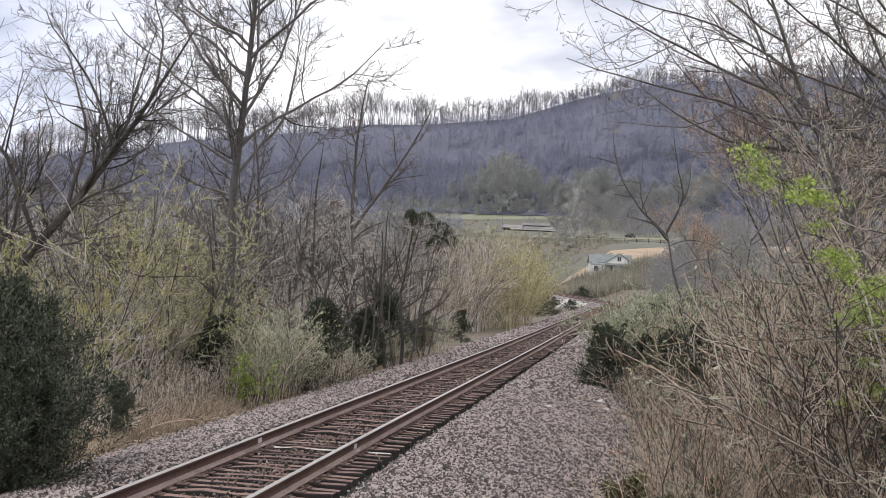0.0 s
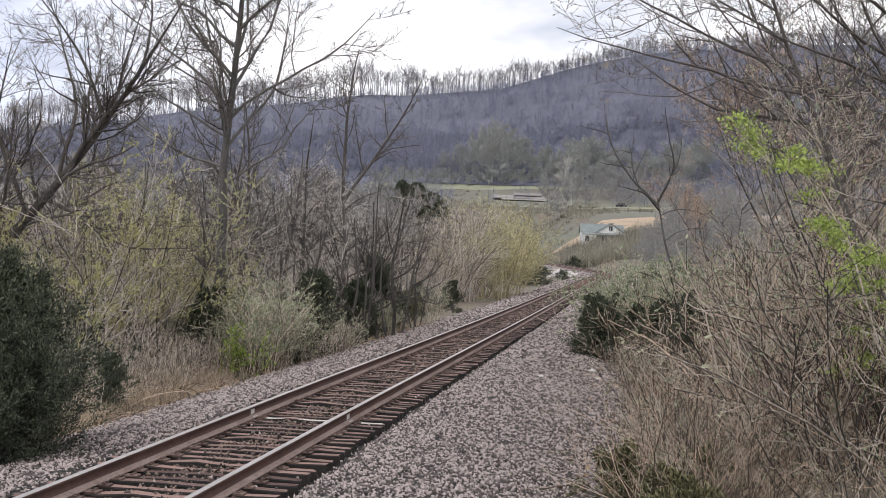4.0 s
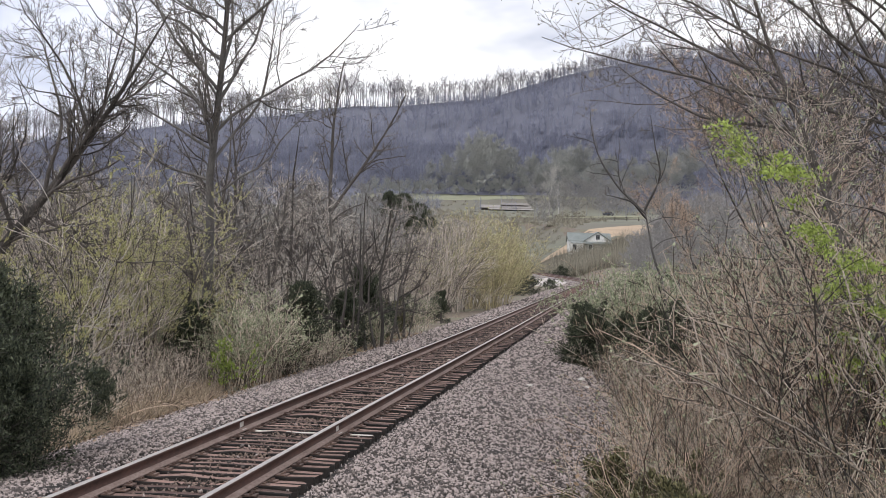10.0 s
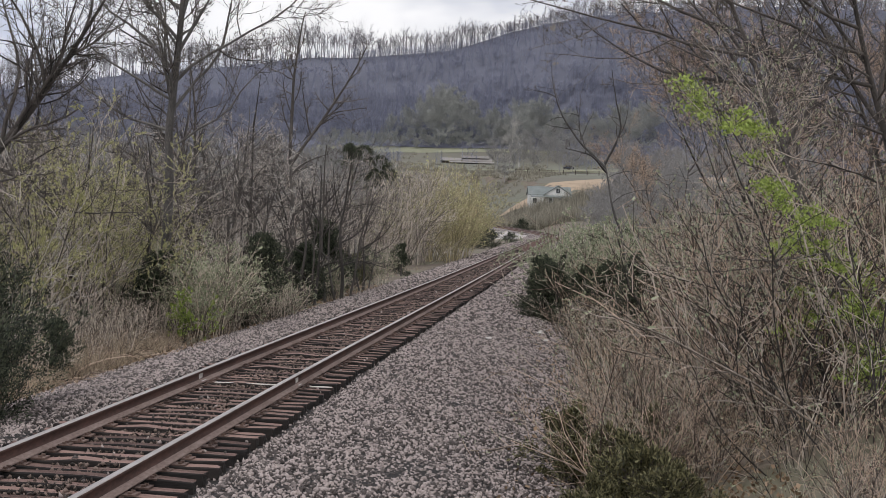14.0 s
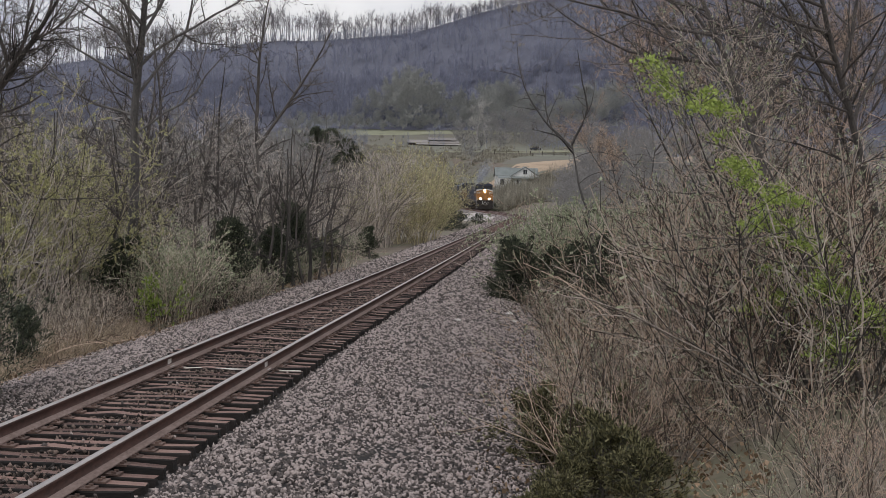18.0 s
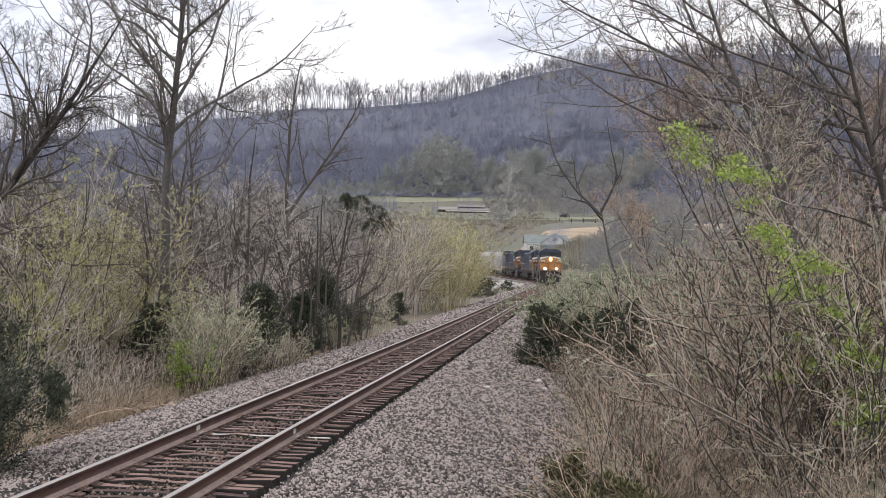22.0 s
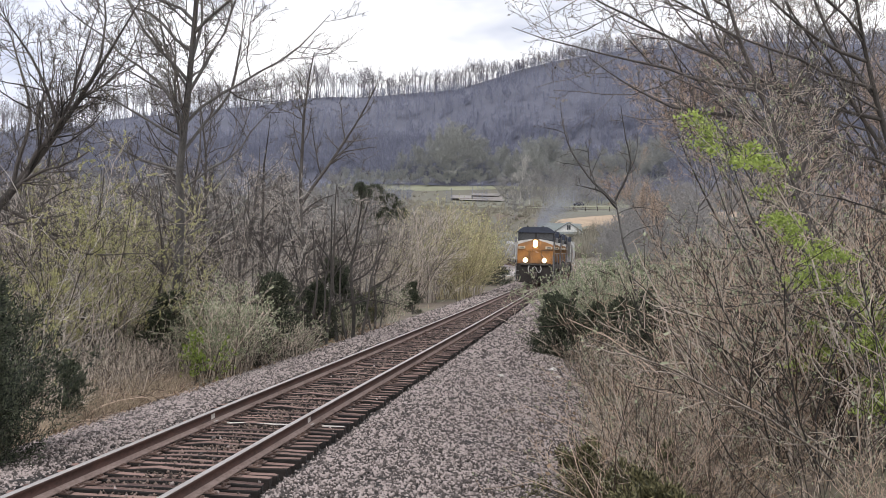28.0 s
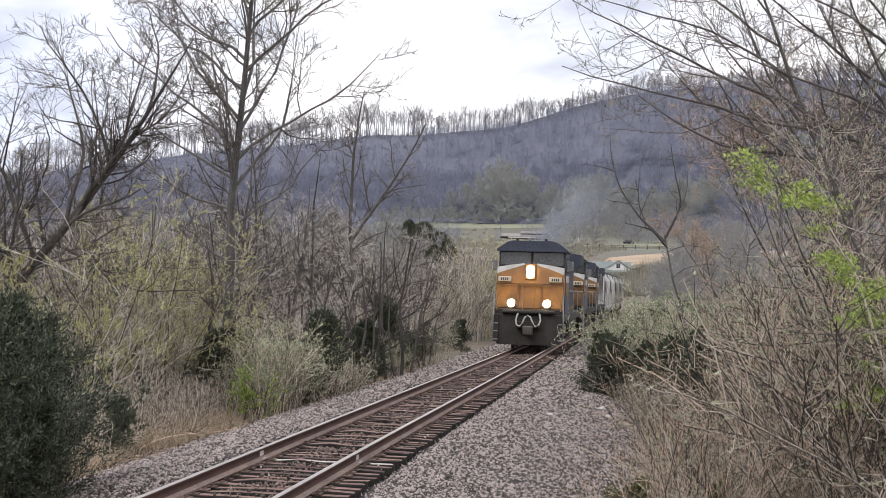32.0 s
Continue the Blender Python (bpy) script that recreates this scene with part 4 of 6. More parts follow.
# ---- left of the track ----
def left_side():
    big = bare_tree("tall_tree", 3, 17.5, 0.33, 12, (8, 6), trunk_wob=0.035, wob=0.17, crook=0.7, rise=0.06, twig=M_TWIG_DARK, thick=0.008, stout=0.0085, bark=M_BARK_ASH,
                    limb_list=[(0.22, 85, 78, 3.2), (0.24, -80, 74, 3.7), (0.30, 95, 62, 4.4), (0.33, -95, 60, 4.6), (0.36, 80, 54, 5.1), (0.38, -75, 62, 4.4), (0.41, 90, 48, 5.6), (0.43, -90, 50, 5.4),
                               (0.46, 100, 42, 5.6), (0.48, -100, 44, 5.1), (0.51, 75, 40, 5.4), (0.53, -70, 40, 5.1), (0.56, 95, 36, 5.1), (0.58, -85, 38, 4.9), (0.62, 60, 34, 4.6), (0.64, -60, 34, 4.4)],
                    buds=9000, bud_mat=M_SPECK, bud_size=(0.018, 0.036), label="tall bare tree with grey bark and swelling buds", limb_len=(0.14, 0.26), third=4)
    settle(big, -7.25, 44.27, 10)
    fork = bare_tree("forked_tree", 8, 11.6, 0.40, 6, (10, 6), wob=0.18, crook=0.75, rise=0.045, trunk_wob=0.05, stout=0.0095, twig=M_TWIG_DARK, thick=0.0048, lean=(1.0, 0.0),
                     limb_list=[(0.40, -90, 30, 5.4), (0.47, -80, 6, 5.6), (0.56, -70, 2, 4.6), (0.60, 80, 4, 4.2), (0.33, -88, 44, 4.8), (0.34, 95, 84, 3.2), (0.27, 88, 88, 3.0),
                                (0.52, 92, 100, 3.6), (0.70, -60, 8, 3.6), (0.78, 85, 62, 2.4), (0.82, -85, 4, 2.8), (0.44, 90, 78, 3.0), (0.25, -90, 26, 5.0), (0.30, -90, 10, 5.4), (0.38, -70, 18, 4.8), (0.65, -95, 20, 3.6)],
                     buds=7000, bud_mat=M_SPECK, bud_size=(0.013, 0.027), label="dark forked tree with long bare limbs", limb_len=(0.2, 0.34), third=4)
    settle(fork, -11.85, 33.31, 0)
    # slender trees behind the brush
    slim = [bare_tree("slender_tree", 30 + k, 11.0 - k, 0.33, 11, (5, 4), twig=(M_TWIG_DARK, M_TWIG_MID, M_TWIG_GREY)[k], third=3, wob=0.19, spread=(34, 72), limb_len=(0.24, 0.46), thick=0.008, stout=0.013, rise=0.045, trunk_wob=0.07, label="slender leafless tree with upright grey branches") for k in range(3)]
    spots = [(-11.9, 61.5, 0.9), (-7.22, 64.87, 0.62), (-5.6, 66.0, 0.55), (-8.09, 60.61, 0.82), (-7.97, 56.54, 0.78), (-11.62, 68.01, 0.85), (-8.82, 54.28, 0.7), (-6.47, 74.13, 0.7),
             (-12.11, 57.52, 0.85), (-16.27, 68.80, 0.8), (-13.03, 55.14, 0.66), (-16.40, 62.45, 0.8), (-15.56, 56.39, 0.72), (-20.12, 65.36, 0.8), (-15.64, 51.00, 0.7), (-19.05, 57.17, 0.8), (-18.59, 53.01, 0.8), (-20.68, 54.25, 0.9), (-7.49, 87.12, 0.6), (-11.38, 88.51, 0.9), (-12.32, 83.23, 0.8),
             (-14.0, 48.5, 0.8), (-17.2, 49.5, 0.9), (-12.4, 50.8, 0.75), (-11.0, 45.0, 0.62), (-15.2, 45.5, 0.85), (-13.6, 41.5, 0.7), (-16.6, 43.0, 0.85), (-10.2, 62.5, 0.8), (-13.9, 64.0, 0.85)]
    for k, (x, y, size) in enumerate(spots):
        if k < 3:
            settle(slim[k], x, y, 50 * k, size)
            tagged(slim[k], group="slender trees west of the track")
        else:
            again(slim[k % 3], x, y, 77 * k, size, "slender trees west of the track")
    gnarl = [bare_tree("gnarled_tree", 40 + k, 6.2, 0.20, 12, (5, 4), twig=(M_TWIG_MID, M_TWIG_GREY)[k], third=2, wob=0.20, spread=(38, 98), limb_len=(0.35, 0.62), thick=0.008, stout=0.015, rise=0.03, label="low gnarled bare tree with spreading dark limbs") for k in range(2)]
    for k, (x, y, size) in enumerate([(-7.96, 48.30, 1.0), (-6.02, 52.87, 0.9), (-9.27, 47.94, 0.9), (-5.62, 56.99, 0.9), (-4.95, 61.21, 0.8), (-7.88, 58.61, 1.0), (-12.27, 42.66, 0.95), (-12.80, 46.74, 0.95), (-5.49, 71.24, 0.85), (-9.17, 58.32, 1.0), (-7.02, 64.90, 1.0)]):
        if k < 2:
            settle(gnarl[k], x, y, 50 * k, size)
            tagged(gnarl[k], group="gnarled trees west of the track")
        else:
            again(gnarl[k % 2], x, y, 83 * k, size, "gnarled trees west of the track")
    crook = bare_tree("crooked_thicket_tree", 47, 5.6, 0.19, 11, (4, 3), twig=M_TWIG_DARK, third=2, wob=0.22, spread=(40, 100), limb_len=(0.4, 0.65), thick=0.007, stout=0.013, rise=0.03, crook=0.8, label="low dark tree with crooked spreading limbs")
    for k, (a, d, size) in enumerate([(690, 60.0, 1.0), (565, 56.0, 1.05), (330, 43.0, 0.95), (640, 66.0, 1.2), (420, 52.0, 1.1), (250, 42.0, 1.0), (730, 70.0, 1.0)]):
        x, y = (float(c) for c in SPOT(a, d))
        if k == 0:
            settle(crook, x, y, 0, size)
            tagged(crook, group="crooked trees west of the track")
        else:
            again(crook, x, y, 61 * k, size, "crooked trees west of the track")
    # a tall tree that forks in two and a clump of crooked stems beside it
    vee = limbed_tree("vee_forked_tree", 49, [(-1, 0.0, 2, 0, 6.1, 0.135), (0, 0.98, -7, 1, 6.4, 0.085), (0, 0.97, 25, 11, 6.0, 0.08), (0, 0.90, 36, 62, 1.9, 0.045), (0, 0.62, 58, 84, 2.5, 0.045), (0, 0.7, -42, -14, 2.6, 0.045), (0, 0.5, -50, -20, 2.4, 0.04),
                                              (0, 0.42, 50, 78, 2.2, 0.04), (1, 0.2, -34, -10, 1.8, 0.035), (1, 0.38, 30, 6, 1.6, 0.03), (1, 0.55, -28, -6, 1.6, 0.028), (1, 0.7, 24, 6, 1.3, 0.024), (2, 0.25, -22, -4, 2.2, 0.036), (2, 0.4, 48, 20, 1.7, 0.034), (2, 0.55, -16, -6, 1.8, 0.03), (2, 0.72, 40, 16, 1.3, 0.024)],
                      "bare tree forked into two long upright limbs", twigs=(13, 7), thick=0.008)
    settle(vee, *(float(c) for c in SPOT(599, 57.0)), 0, 0.9)
    again(vee, *(float(c) for c in SPOT(450, 62.0)), 165, 0.8)
    again(vee, *(float(c) for c in SPOT(395, 55.0)), 40, 0.6)
    clump = limbed_tree("many_stemmed_tree", 52, [(-1, -0.35, -4, 2, 6.0, 0.062), (-1, 0.25, 4, 8, 5.4, 0.072), (-1, 0.05, -14, -2, 4.6, 0.05), (-1, 0.45, 12, 4, 4.4, 0.045), (1, 0.45, 55, 18, 1.8, 0.038), (1, 0.62, -32, -8, 1.9, 0.034), (0, 0.5, -34, -4, 2.0, 0.034), (0, 0.62, 26, 4, 1.8, 0.03), (2, 0.4, -55, -30, 1.9, 0.032),
                                                  (1, 0.3, 68, 88, 1.8, 0.034), (0, 0.32, -62, -84, 1.9, 0.034), (3, 0.5, 44, 12, 1.6, 0.028), (2, 0.7, 22, -4, 1.4, 0.026), (0, 0.2, 50, 72, 2.0, 0.034)],
                        "clump of crooked dark stems with bare limbs", twigs=(10, 6), thick=0.007, wander=6.0)
    settle(clump, *(float(c) for c in SPOT(694, 55.5)), 0)
    for a, d, turn, size in ((640, 52.0, 170, 0.85), (508, 56.0, 200, 1.05), (735, 66.0, 20, 0.8)):
        again(clump, *(float(c) for c in SPOT(a, d)), turn, size)
    # thicket: three sorts of brush
    grey = [shrub("thicket_shrub", 50 + k, 4.8, 12, 0.5, (M_TWIG_MID, M_TWIG_GREY, M_TWIG_MID)[k], 0.007, twigs=(7, 4), wob=0.16, rise=0.02, stem=0.0026, label="tangled leafless grey-brown shrub", base=0.5) for k in range(3)]
    bud = [shrub("budding_shrub", 60 + k, 4.4, 12, 0.34, M_TWIG, 0.005, 12000, M_BUD, (0.018, 0.038), (8, 5), wob=0.2, stem=0.0024, label="shrub with yellow-green spring buds", base=0.5) for k in range(2)]
    rng = np.random.default_rng(4)
    first = {}
    for k in range(120):
        d = 33 + 50 * rng.random() ** 1.3
        a = -120 + 900 * rng.random()
        x, y = SPOT(a, d)
        if x > -6.5 or y < 30:
            continue
        ob = bud[k % 2] if (rng.random() < (0.6 if 165 < a < 335 else 0.22 if 335 < a < 560 else 0.03)) else grey[k % 3]
        size = 0.7 + 0.5 * rng.random()
        if ob not in first:
            first[ob] = settle(ob, x, y, 0, size)
            tagged(ob, group="thicket west of the track")
        else:
            again(ob, x, y, 360 * rng.random(), size, "thicket west of the track")
    for x, y, size in [(-9.50, 41.56, 0.95), (-9.20, 43.77, 0.9), (-9.54, 39.42, 0.8), (-8.74, 44.96, 0.8), (-8.46, 37.69, 0.8), (-8.35, 39.84, 0.85), (-7.94, 41.02, 0.8), (-11.87, 49.20, 1.1), (-11.52, 51.43, 1.1)]:
        again(bud[0], x, y, 300 * rng.random(), size, "thicket west of the track")
    # evergreens
    front = cedar("cedar_bush", 71, 3.1, 3.2, 60000, "dense dark green cedar beside the ballast", 0.5)
    settle(front, -3.91, 20.68, 0)
    again(front, -4.11, 19.50, 120, 1.0)
    again(front, -3.40, 18.72, 200, 0.7)
    again(front, -4.05, 19.7, 290, 0.8)
    again(front, *(float(c) for c in SPOT(42, 20.6)), 60, 0.7)
    young = [cedar("young_cedar", 72 + k, 2.4, 1.7, 24000, "small dark green cedar among the brush", 0.6) for k in range(2)]
    for k, (a, d, size, t) in enumerate([(388, 41.5, 0.95, 0), (557, 45.0, 1.1, 40), (543, 43.4, 0.55, 80), (640, 54.0, 0.92, 200), (668, 59.0, 1.3, 250), (745, 77.0, 0.75, 300), (808, 83.0, 0.75, 20), (592, 53.0, 0.8, 110), (690, 64.0, 0.8, 170), (360, 40.5, 0.75, 66), (205, 30.0, 0.5, 140)]):
        x, y = (float(c) for c in SPOT(a, d))
        if k < 2:
            settle(young[k], x, y, t, size)
        else:
            again(young[k % 2], x, y, t, size)
    olive = cedar("olive_cedar", 75, 1.6, 1.2, 12000, "small olive-brown cedar beside the ballast", 0.6, leaf=M_OLIVE)
    settle(olive, *(float(c) for c in SPOT(708, 67.0)), 0)
    again(olive, *(float(c) for c in SPOT(728, 72.0)), 90, 0.9)
    # pale green sprouting shrubs and dry stems at the edge of the stones
    green = shrub("sprouting_shrub", 81, 2.4, 20, 0.36, M_TWIG_PALE, 0.006, 2300, M_SPROUT, (0.025, 0.05), (8, 4), label="pale shrub with grey-green sprouting leaves", base=0.45)
    settle(green, -4.34, 38.39, 0, 1.0)
    for x, y, size in [(-5.53, 40.67, 1.0), (-4.71, 41.90, 0.9), (-6.04, 40.54, 0.75), (-4.51, 46.04, 0.8), (-3.75, 46.19, 0.65), (-6.40, 39.40, 0.8), (-4.17, 71.42, 0.8), (-4.10, 57.29, 0.7)] + [(*(float(c) for c in SPOT(a, d)), w) for a, d, w in ((450, 40, 1.0), (480, 41, 1.1), (512, 42, 0.95))]:
        again(green, x, y, 200 * rng.random(), size)
    lime = shrub("leafing_shrub", 83, 1.3, 12, 0.4, M_TWIG, 0.005, 1400, M_LEAF, (0.03, 0.06), label="low shrub in fresh light green leaf", base=0.35)
    settle(lime, -4.40, 36.83, 0, 1.0)
    dry = shrub("dry_weeds", 85, 1.25, 30, 0.3, M_TWIG_PALE, 0.004, 0, None, twigs=(5, 3), stem=0.002, label="clump of dry tan weed stems", base=0.5, category="weeds")
    settle(dry, -3.74, 44.15, 0, 1.1)
    for x, y, size in [(-5.07, 32.49, 1.0), (-5.34, 31.36, 0.9), (-5.57, 35.47, 1.0), (-5.73, 37.51, 1.0), (-5.34, 29.24, 0.9), (-3.78, 42.10, 0.9), (-3.93, 47.17, 0.9), (-4.63, 59.23, 1.0), (-5.06, 27.22, 0.8), (-4.26, 39.95, 0.7), (-5.13, 36.64, 0.8), (-6.64, 36.19, 1.1), (-6.70, 34.06, 1.1)]:
        again(dry, x, y, 360 * rng.random(), size)
    # willows
    willow = [shrub("willow_clump", 91 + k, 6.5, 40, 0.42, (M_TWIG_WILLOW, M_TWIG_MID)[k], 0.012, (2600, 700)[k], M_BUD, (0.05, 0.10), (6, 5), label=("yellow-green budding willow clump", "tan leafless willow clump")[k], base=0.6, wob=0.13, stem=0.003, rise=0.05) for k in range(2)]
    settle(willow[0], -3.7, 107.68, 0, 0.95)
    settle(willow[1], -6.61, 99.33, 0, 0.92)
    again(willow[0], -5.3, 111.51, 90, 1.0)
    again(willow[1], -5.74, 103.45, 140, 0.95)
    again(willow[1], -7.38, 95.20, 200, 0.8)
    again(willow[0], -3.7, 117.72, 230, 0.8)
    again(willow[0], -4.70, 117.58, 20, 0.95)
    again(willow[1], -7.38, 111.32, 60, 0.95)
    again(willow[1], -6.91, 121.42, 310, 1.0)
    again(willow[1], -8.13, 107.20, 160, 0.85)
    again(willow[0], *(float(c) for c in SPOT(932, 172.0)), 75, 1.0)
    again(willow[0], *(float(c) for c in SPOT(918, 165.0)), 175, 1.0)
    # dark far bushes and evergreens
    bush = cedar("dark_bush", 77, 1.3, 2.1, 7000, "low dark evergreen bush beside the gravel", 0.5)
    settle(bush, *(float(c) for c in SPOT(953, 157.0)), 0, 1.35)
    for a, d, size in [(939, 155.0, 1.15), (966, 159.0, 1.3), (995, 190.0, 0.95), (1003, 196.0, 0.8), (1016, 296.0, 1.7), (1025, 298.0, 1.3)]:
        again(bush, *(float(c) for c in SPOT(a, d)), 90 * rng.random(), size)
    for a, d, size in [(706, 338.0, 4.6), (732, 334.0, 4.9), (764, 336.0, 4.6), (782, 340.0, 3.8), (718, 342.0, 4.4), (748, 338.0, 4.2)]:
        again(young[1], *(float(c) for c in SPOT(a, d)), 90 * rng.random(), size)


def dry_grass():
    rng = np.random.default_rng(44)
    vs = []
    for n, a0, a1, d0, d1, h in ((22000, 120, 420, 25, 40, 0.36), (2500, 520, 860, 42, 95, 0.45), (2500, -120, 200, 22, 34, 0.4), (3500, 1080, 1560, 19, 45, 0.5)):
        d = d0 + (d1 - d0) * rng.random(n)
        x, y = SPOT(a0 + (a1 - a0) * rng.random(n), d)
        far = np.where((x < -4.3) | (x > 5.0))[0]
        x, y = x[far], y[far]
        n = len(x)
        z = ground_z(x, y)
        p = np.stack([x, y, z - 0.02], -1)
        t = rng.random(n) * 6.28
        hh = h * (0.5 + rng.random(n))
        tip = p + np.stack([rng.normal(0, 0.6, n) * hh, rng.normal(0, 0.6, n) * hh, hh * 0.8], -1)
        w = np.stack([np.cos(t), np.sin(t), 0 * t], -1) * 0.009
        vs.append(np.stack([p - w, p + w, tip], 1).reshape(-1, 3))
    v = np.concatenate(vs)
    tagged(new("dry_grass", mesh_of("dry_grass", v, tris=np.arange(len(v)).reshape(-1, 3), mat=M_GRASS)), "tan dry grass and reeds along the ballast", "grass", kind="stuff")


def SPOT(a, d):
    """The place at a bearing (in sights of 1/2700 from the eye's first direction) and distance."""
    t = np.arctan((np.asarray(a, float) - 784) / 2700.0) - 0.122
    return CAMERA_AT[0] + d * np.sin(t), d * np.cos(t)


def fallen_branches():
    """Dead limbs lying on the grass at the foot of the thicket."""
    limb = bare_tree("fallen_branch", 171, 2.2, 0.05, 5, (3, 2), third=0, bark=M_CANE, twig=M_CANE, thick=0.006, wob=0.16, rise=0.0, label="dead pale branch lying on dry grass", category="branch")
    for k, (x, y, turn, size) in enumerate([(-4.27, 26.97, 30, 0.9), (-4.37, 30.61, 200, 0.8), (-4.40, 28.51, 110, 0.7), (-4.42, 32.68, 70, 0.9), (-4.10, 25.44, 330, 0.7), (-4.41, 34.76, 15, 0.6), (-4.40, 29.56, 265, 0.8), (-4.71, 28.93, 160, 0.9), (-4.58, 27.39, 85, 0.6), (-4.80, 33.09, 300, 0.7), (-5.04, 31.98, 40, 0.9), (-4.72, 34.68, 190, 0.7), (-4.57, 26.33, 240, 0.8)]):
        z = float(ground_z(np.array([x]), np.array([y]))[0]) + 0.06
        m = pose(x, y, z, 82, 0, turn)
        ob = limb if k == 0 else copy_thing(limb, m)
        if k == 0:
            ob.matrix_world = m
        ob.scale = (size,) * 3
        tagged(ob, group="fallen branches")


def dead_leaves():
    """Fallen leaves and bits of bark along both edges of the stones."""
    rng = np.random.default_rng(46)
    vs = []
    for n, u0, u1, s0, s1 in ((15000, -7.5, -3.3, 18, 70), (5000, 3.9, 7.5, 16, 60)):
        s, u = s0 + (s1 - s0) * rng.random(n) ** 1.3, u0 + (u1 - u0) * np.sqrt(rng.random(n)) if u0 > 0 else u1 - (u1 - u0) * np.sqrt(rng.random(n))
        x, y = np.interp(s, LINE_S, LINE_X) + u, np.interp(s, LINE_S, LINE_Y)
        z = np.maximum(ground_z(x, y), np.interp(s, LINE_S, LINE_Z) + np.interp(u, [p[0] for p in BED], [p[1] for p in BED], left=-9, right=-9)) + 0.035
        v, q = flakes(rng, np.stack([x, y, z], -1), (0.03, 0.07), np.array([0, 0, 0.15]), 1.3)
        vs.append(v)
    v = np.concatenate(vs)
    tagged(new("dead_leaves", mesh_of("dead_leaves", v, np.arange(len(v)).reshape(-1, 4), mat=M_LITTER)), "brown dead leaves scattered along the ballast edges", "leaves", kind="stuff")


def litter_scraps():
    """Pale scraps of rubbish lying on the stones."""
    for x, y, r in ((4.1, 41.0, 0.10), (3.0, 36.0, 0.08), (4.3, 39.0, 0.06)):
        bm = bmesh.new()
        bmesh.ops.create_icosphere(bm, subdivisions=2, radius=r)
        rng = np.random.default_rng(int(y))
        for v in bm.verts:
            v.co *= 0.6 + 0.8 * rng.random()
            v.co.z *= 0.5
        me = bpy.data.meshes.new("paper_scrap")
        bm.to_mesh(me), bm.free()
        me.materials.append(M_TIE_PAINT)
        ob = tagged(new("paper_scrap", me), "small crumpled white scrap lying on the ballast", "litter", "scraps on the ballast")
        ob.location = (x, y, float(np.interp(x, [p[0] for p in BED], [p[1] for p in BED])) + 0.05)


left_side()
litter_scraps()
dry_grass()
dead_leaves()
fallen_branches()


# ---- right of the track ----
def right_side():
    rng = np.random.default_rng(9)
    dark = cedar("dark_evergreen", 101, 2.6, 1.6, 34000, "dark evergreen bush at the ballast edge, copied as shade inside the brush", 0.6)
    settle(dark, *(float(c) for c in SPOT(1060, 49.5)), 0, 0.86)
    # Copies from 1108 on, and those below, stand in for shade behind canes.
    for a, d, turn, size in ((1062, 46.5, 60, 0.84), (1078, 46.0, 250, 0.8), (1074, 48.6, 130, 0.82), (1108, 50.0, 20, 0.9), (1142, 49.0, 300, 0.85), (1182, 50.0, 210, 0.85)):
        again(dark, *(float(c) for c in SPOT(a, d)), turn, size)
    again(dark, 5.3, 45.0, 70, 0.8)
    again(dark, 5.9, 41.5, 160, 0.85)
    again(dark, 6.6, 40.0, 250, 0.9)
    again(dark, 6.3, 38.0, 200, 0.7)
    again(dark, 5.74, 53.99, 220, 1.15)
    again(dark, 6.66, 51.97, 40, 1.1)
    small = cedar("evergreen_seedling", 103, 0.9, 1.0, 7000, "low olive-green evergreen seedling", 0.45, leaf=M_OLIVE)
    settle(small, 4.95, 19.50, 0)
    again(small, 5.47, 18.99, 70, 0.8)
    again(small, 5.69, 16.98, 130, 0.95)
    again(small, 5.27, 16.00, 210, 0.7)
    again(small, 4.81, 15.20, 300, 0.45)
    again(small, 6.00, 19.97, 20, 0.9)
    again(small, 5.04, 15.50, 160, 0.5)
    again(small, 6.02, 15.96, 80, 0.8)
    brush = [shrub("bramble_shrub", 110 + k, 3.5, 9, 0.66, (M_CANE, M_TWIG, M_CANE)[k], 0.0068, (0, 200, 700)[k], (None, M_SPROUT, M_SPROUT)[k], (0.02, 0.04), (7, 3), label="arching tangle of bare brown canes", base=0.7, wob=0.15, rise=0.005, stem=0.0032, lean=(-0.1, 0.0)) for k in range(3)]
    first = set()
    spots = []
    for k in range(250):
        d = 18 + 42 * rng.random() ** 1.2
        a = 1090 + 720 * rng.random()
        x, y = SPOT(a, d)
        if x < 5.6 or (a < 1130 and d < 30) or (a < 1210 and d < 45):
            continue
        spots.append((x, y, (0.65 + 0.5 * rng.random()) if x > 7.6 else (0.38 + 0.25 * rng.random())))
    for k in range(10):
        spots.append((*(float(c) for c in SPOT(1520 + 360 * rng.random(), 12.5 + 4 * rng.random())), 0.3 + 0.15 * rng.random()))
    spots += [(5.37, 46.00, 1.0), (5.92, 43.99, 1.0), (5.16, 56.00, 1.0), (5.67, 32.99, 0.7), (5.69, 26.99, 0.6)]
    for k, (x, y, size) in enumerate(spots):
        ob = brush[k % 3]
        if ob not in first:
            first.add(ob)
            settle(ob, x, y, 0, size)
            tagged(ob, group="brush east of the track")
        else:
            again(ob, x, y, 360 * rng.random(), size, "brush east of the track")
    cane = shrub("arching_cane", 117, 3.4, 8, 0.9, M_CANE, 0.005, 0, None, twigs=(5, 2), label="long pale arching canes", base=0.4, wob=0.13, rise=-0.03, stem=0.003, lean=(-0.4, 0.0))
    for k in range(20):
        d = 20 + 26 * rng.random()
        x, y = SPOT(1260 + 460 * rng.random(), d)
        if x < 6.6:
            continue
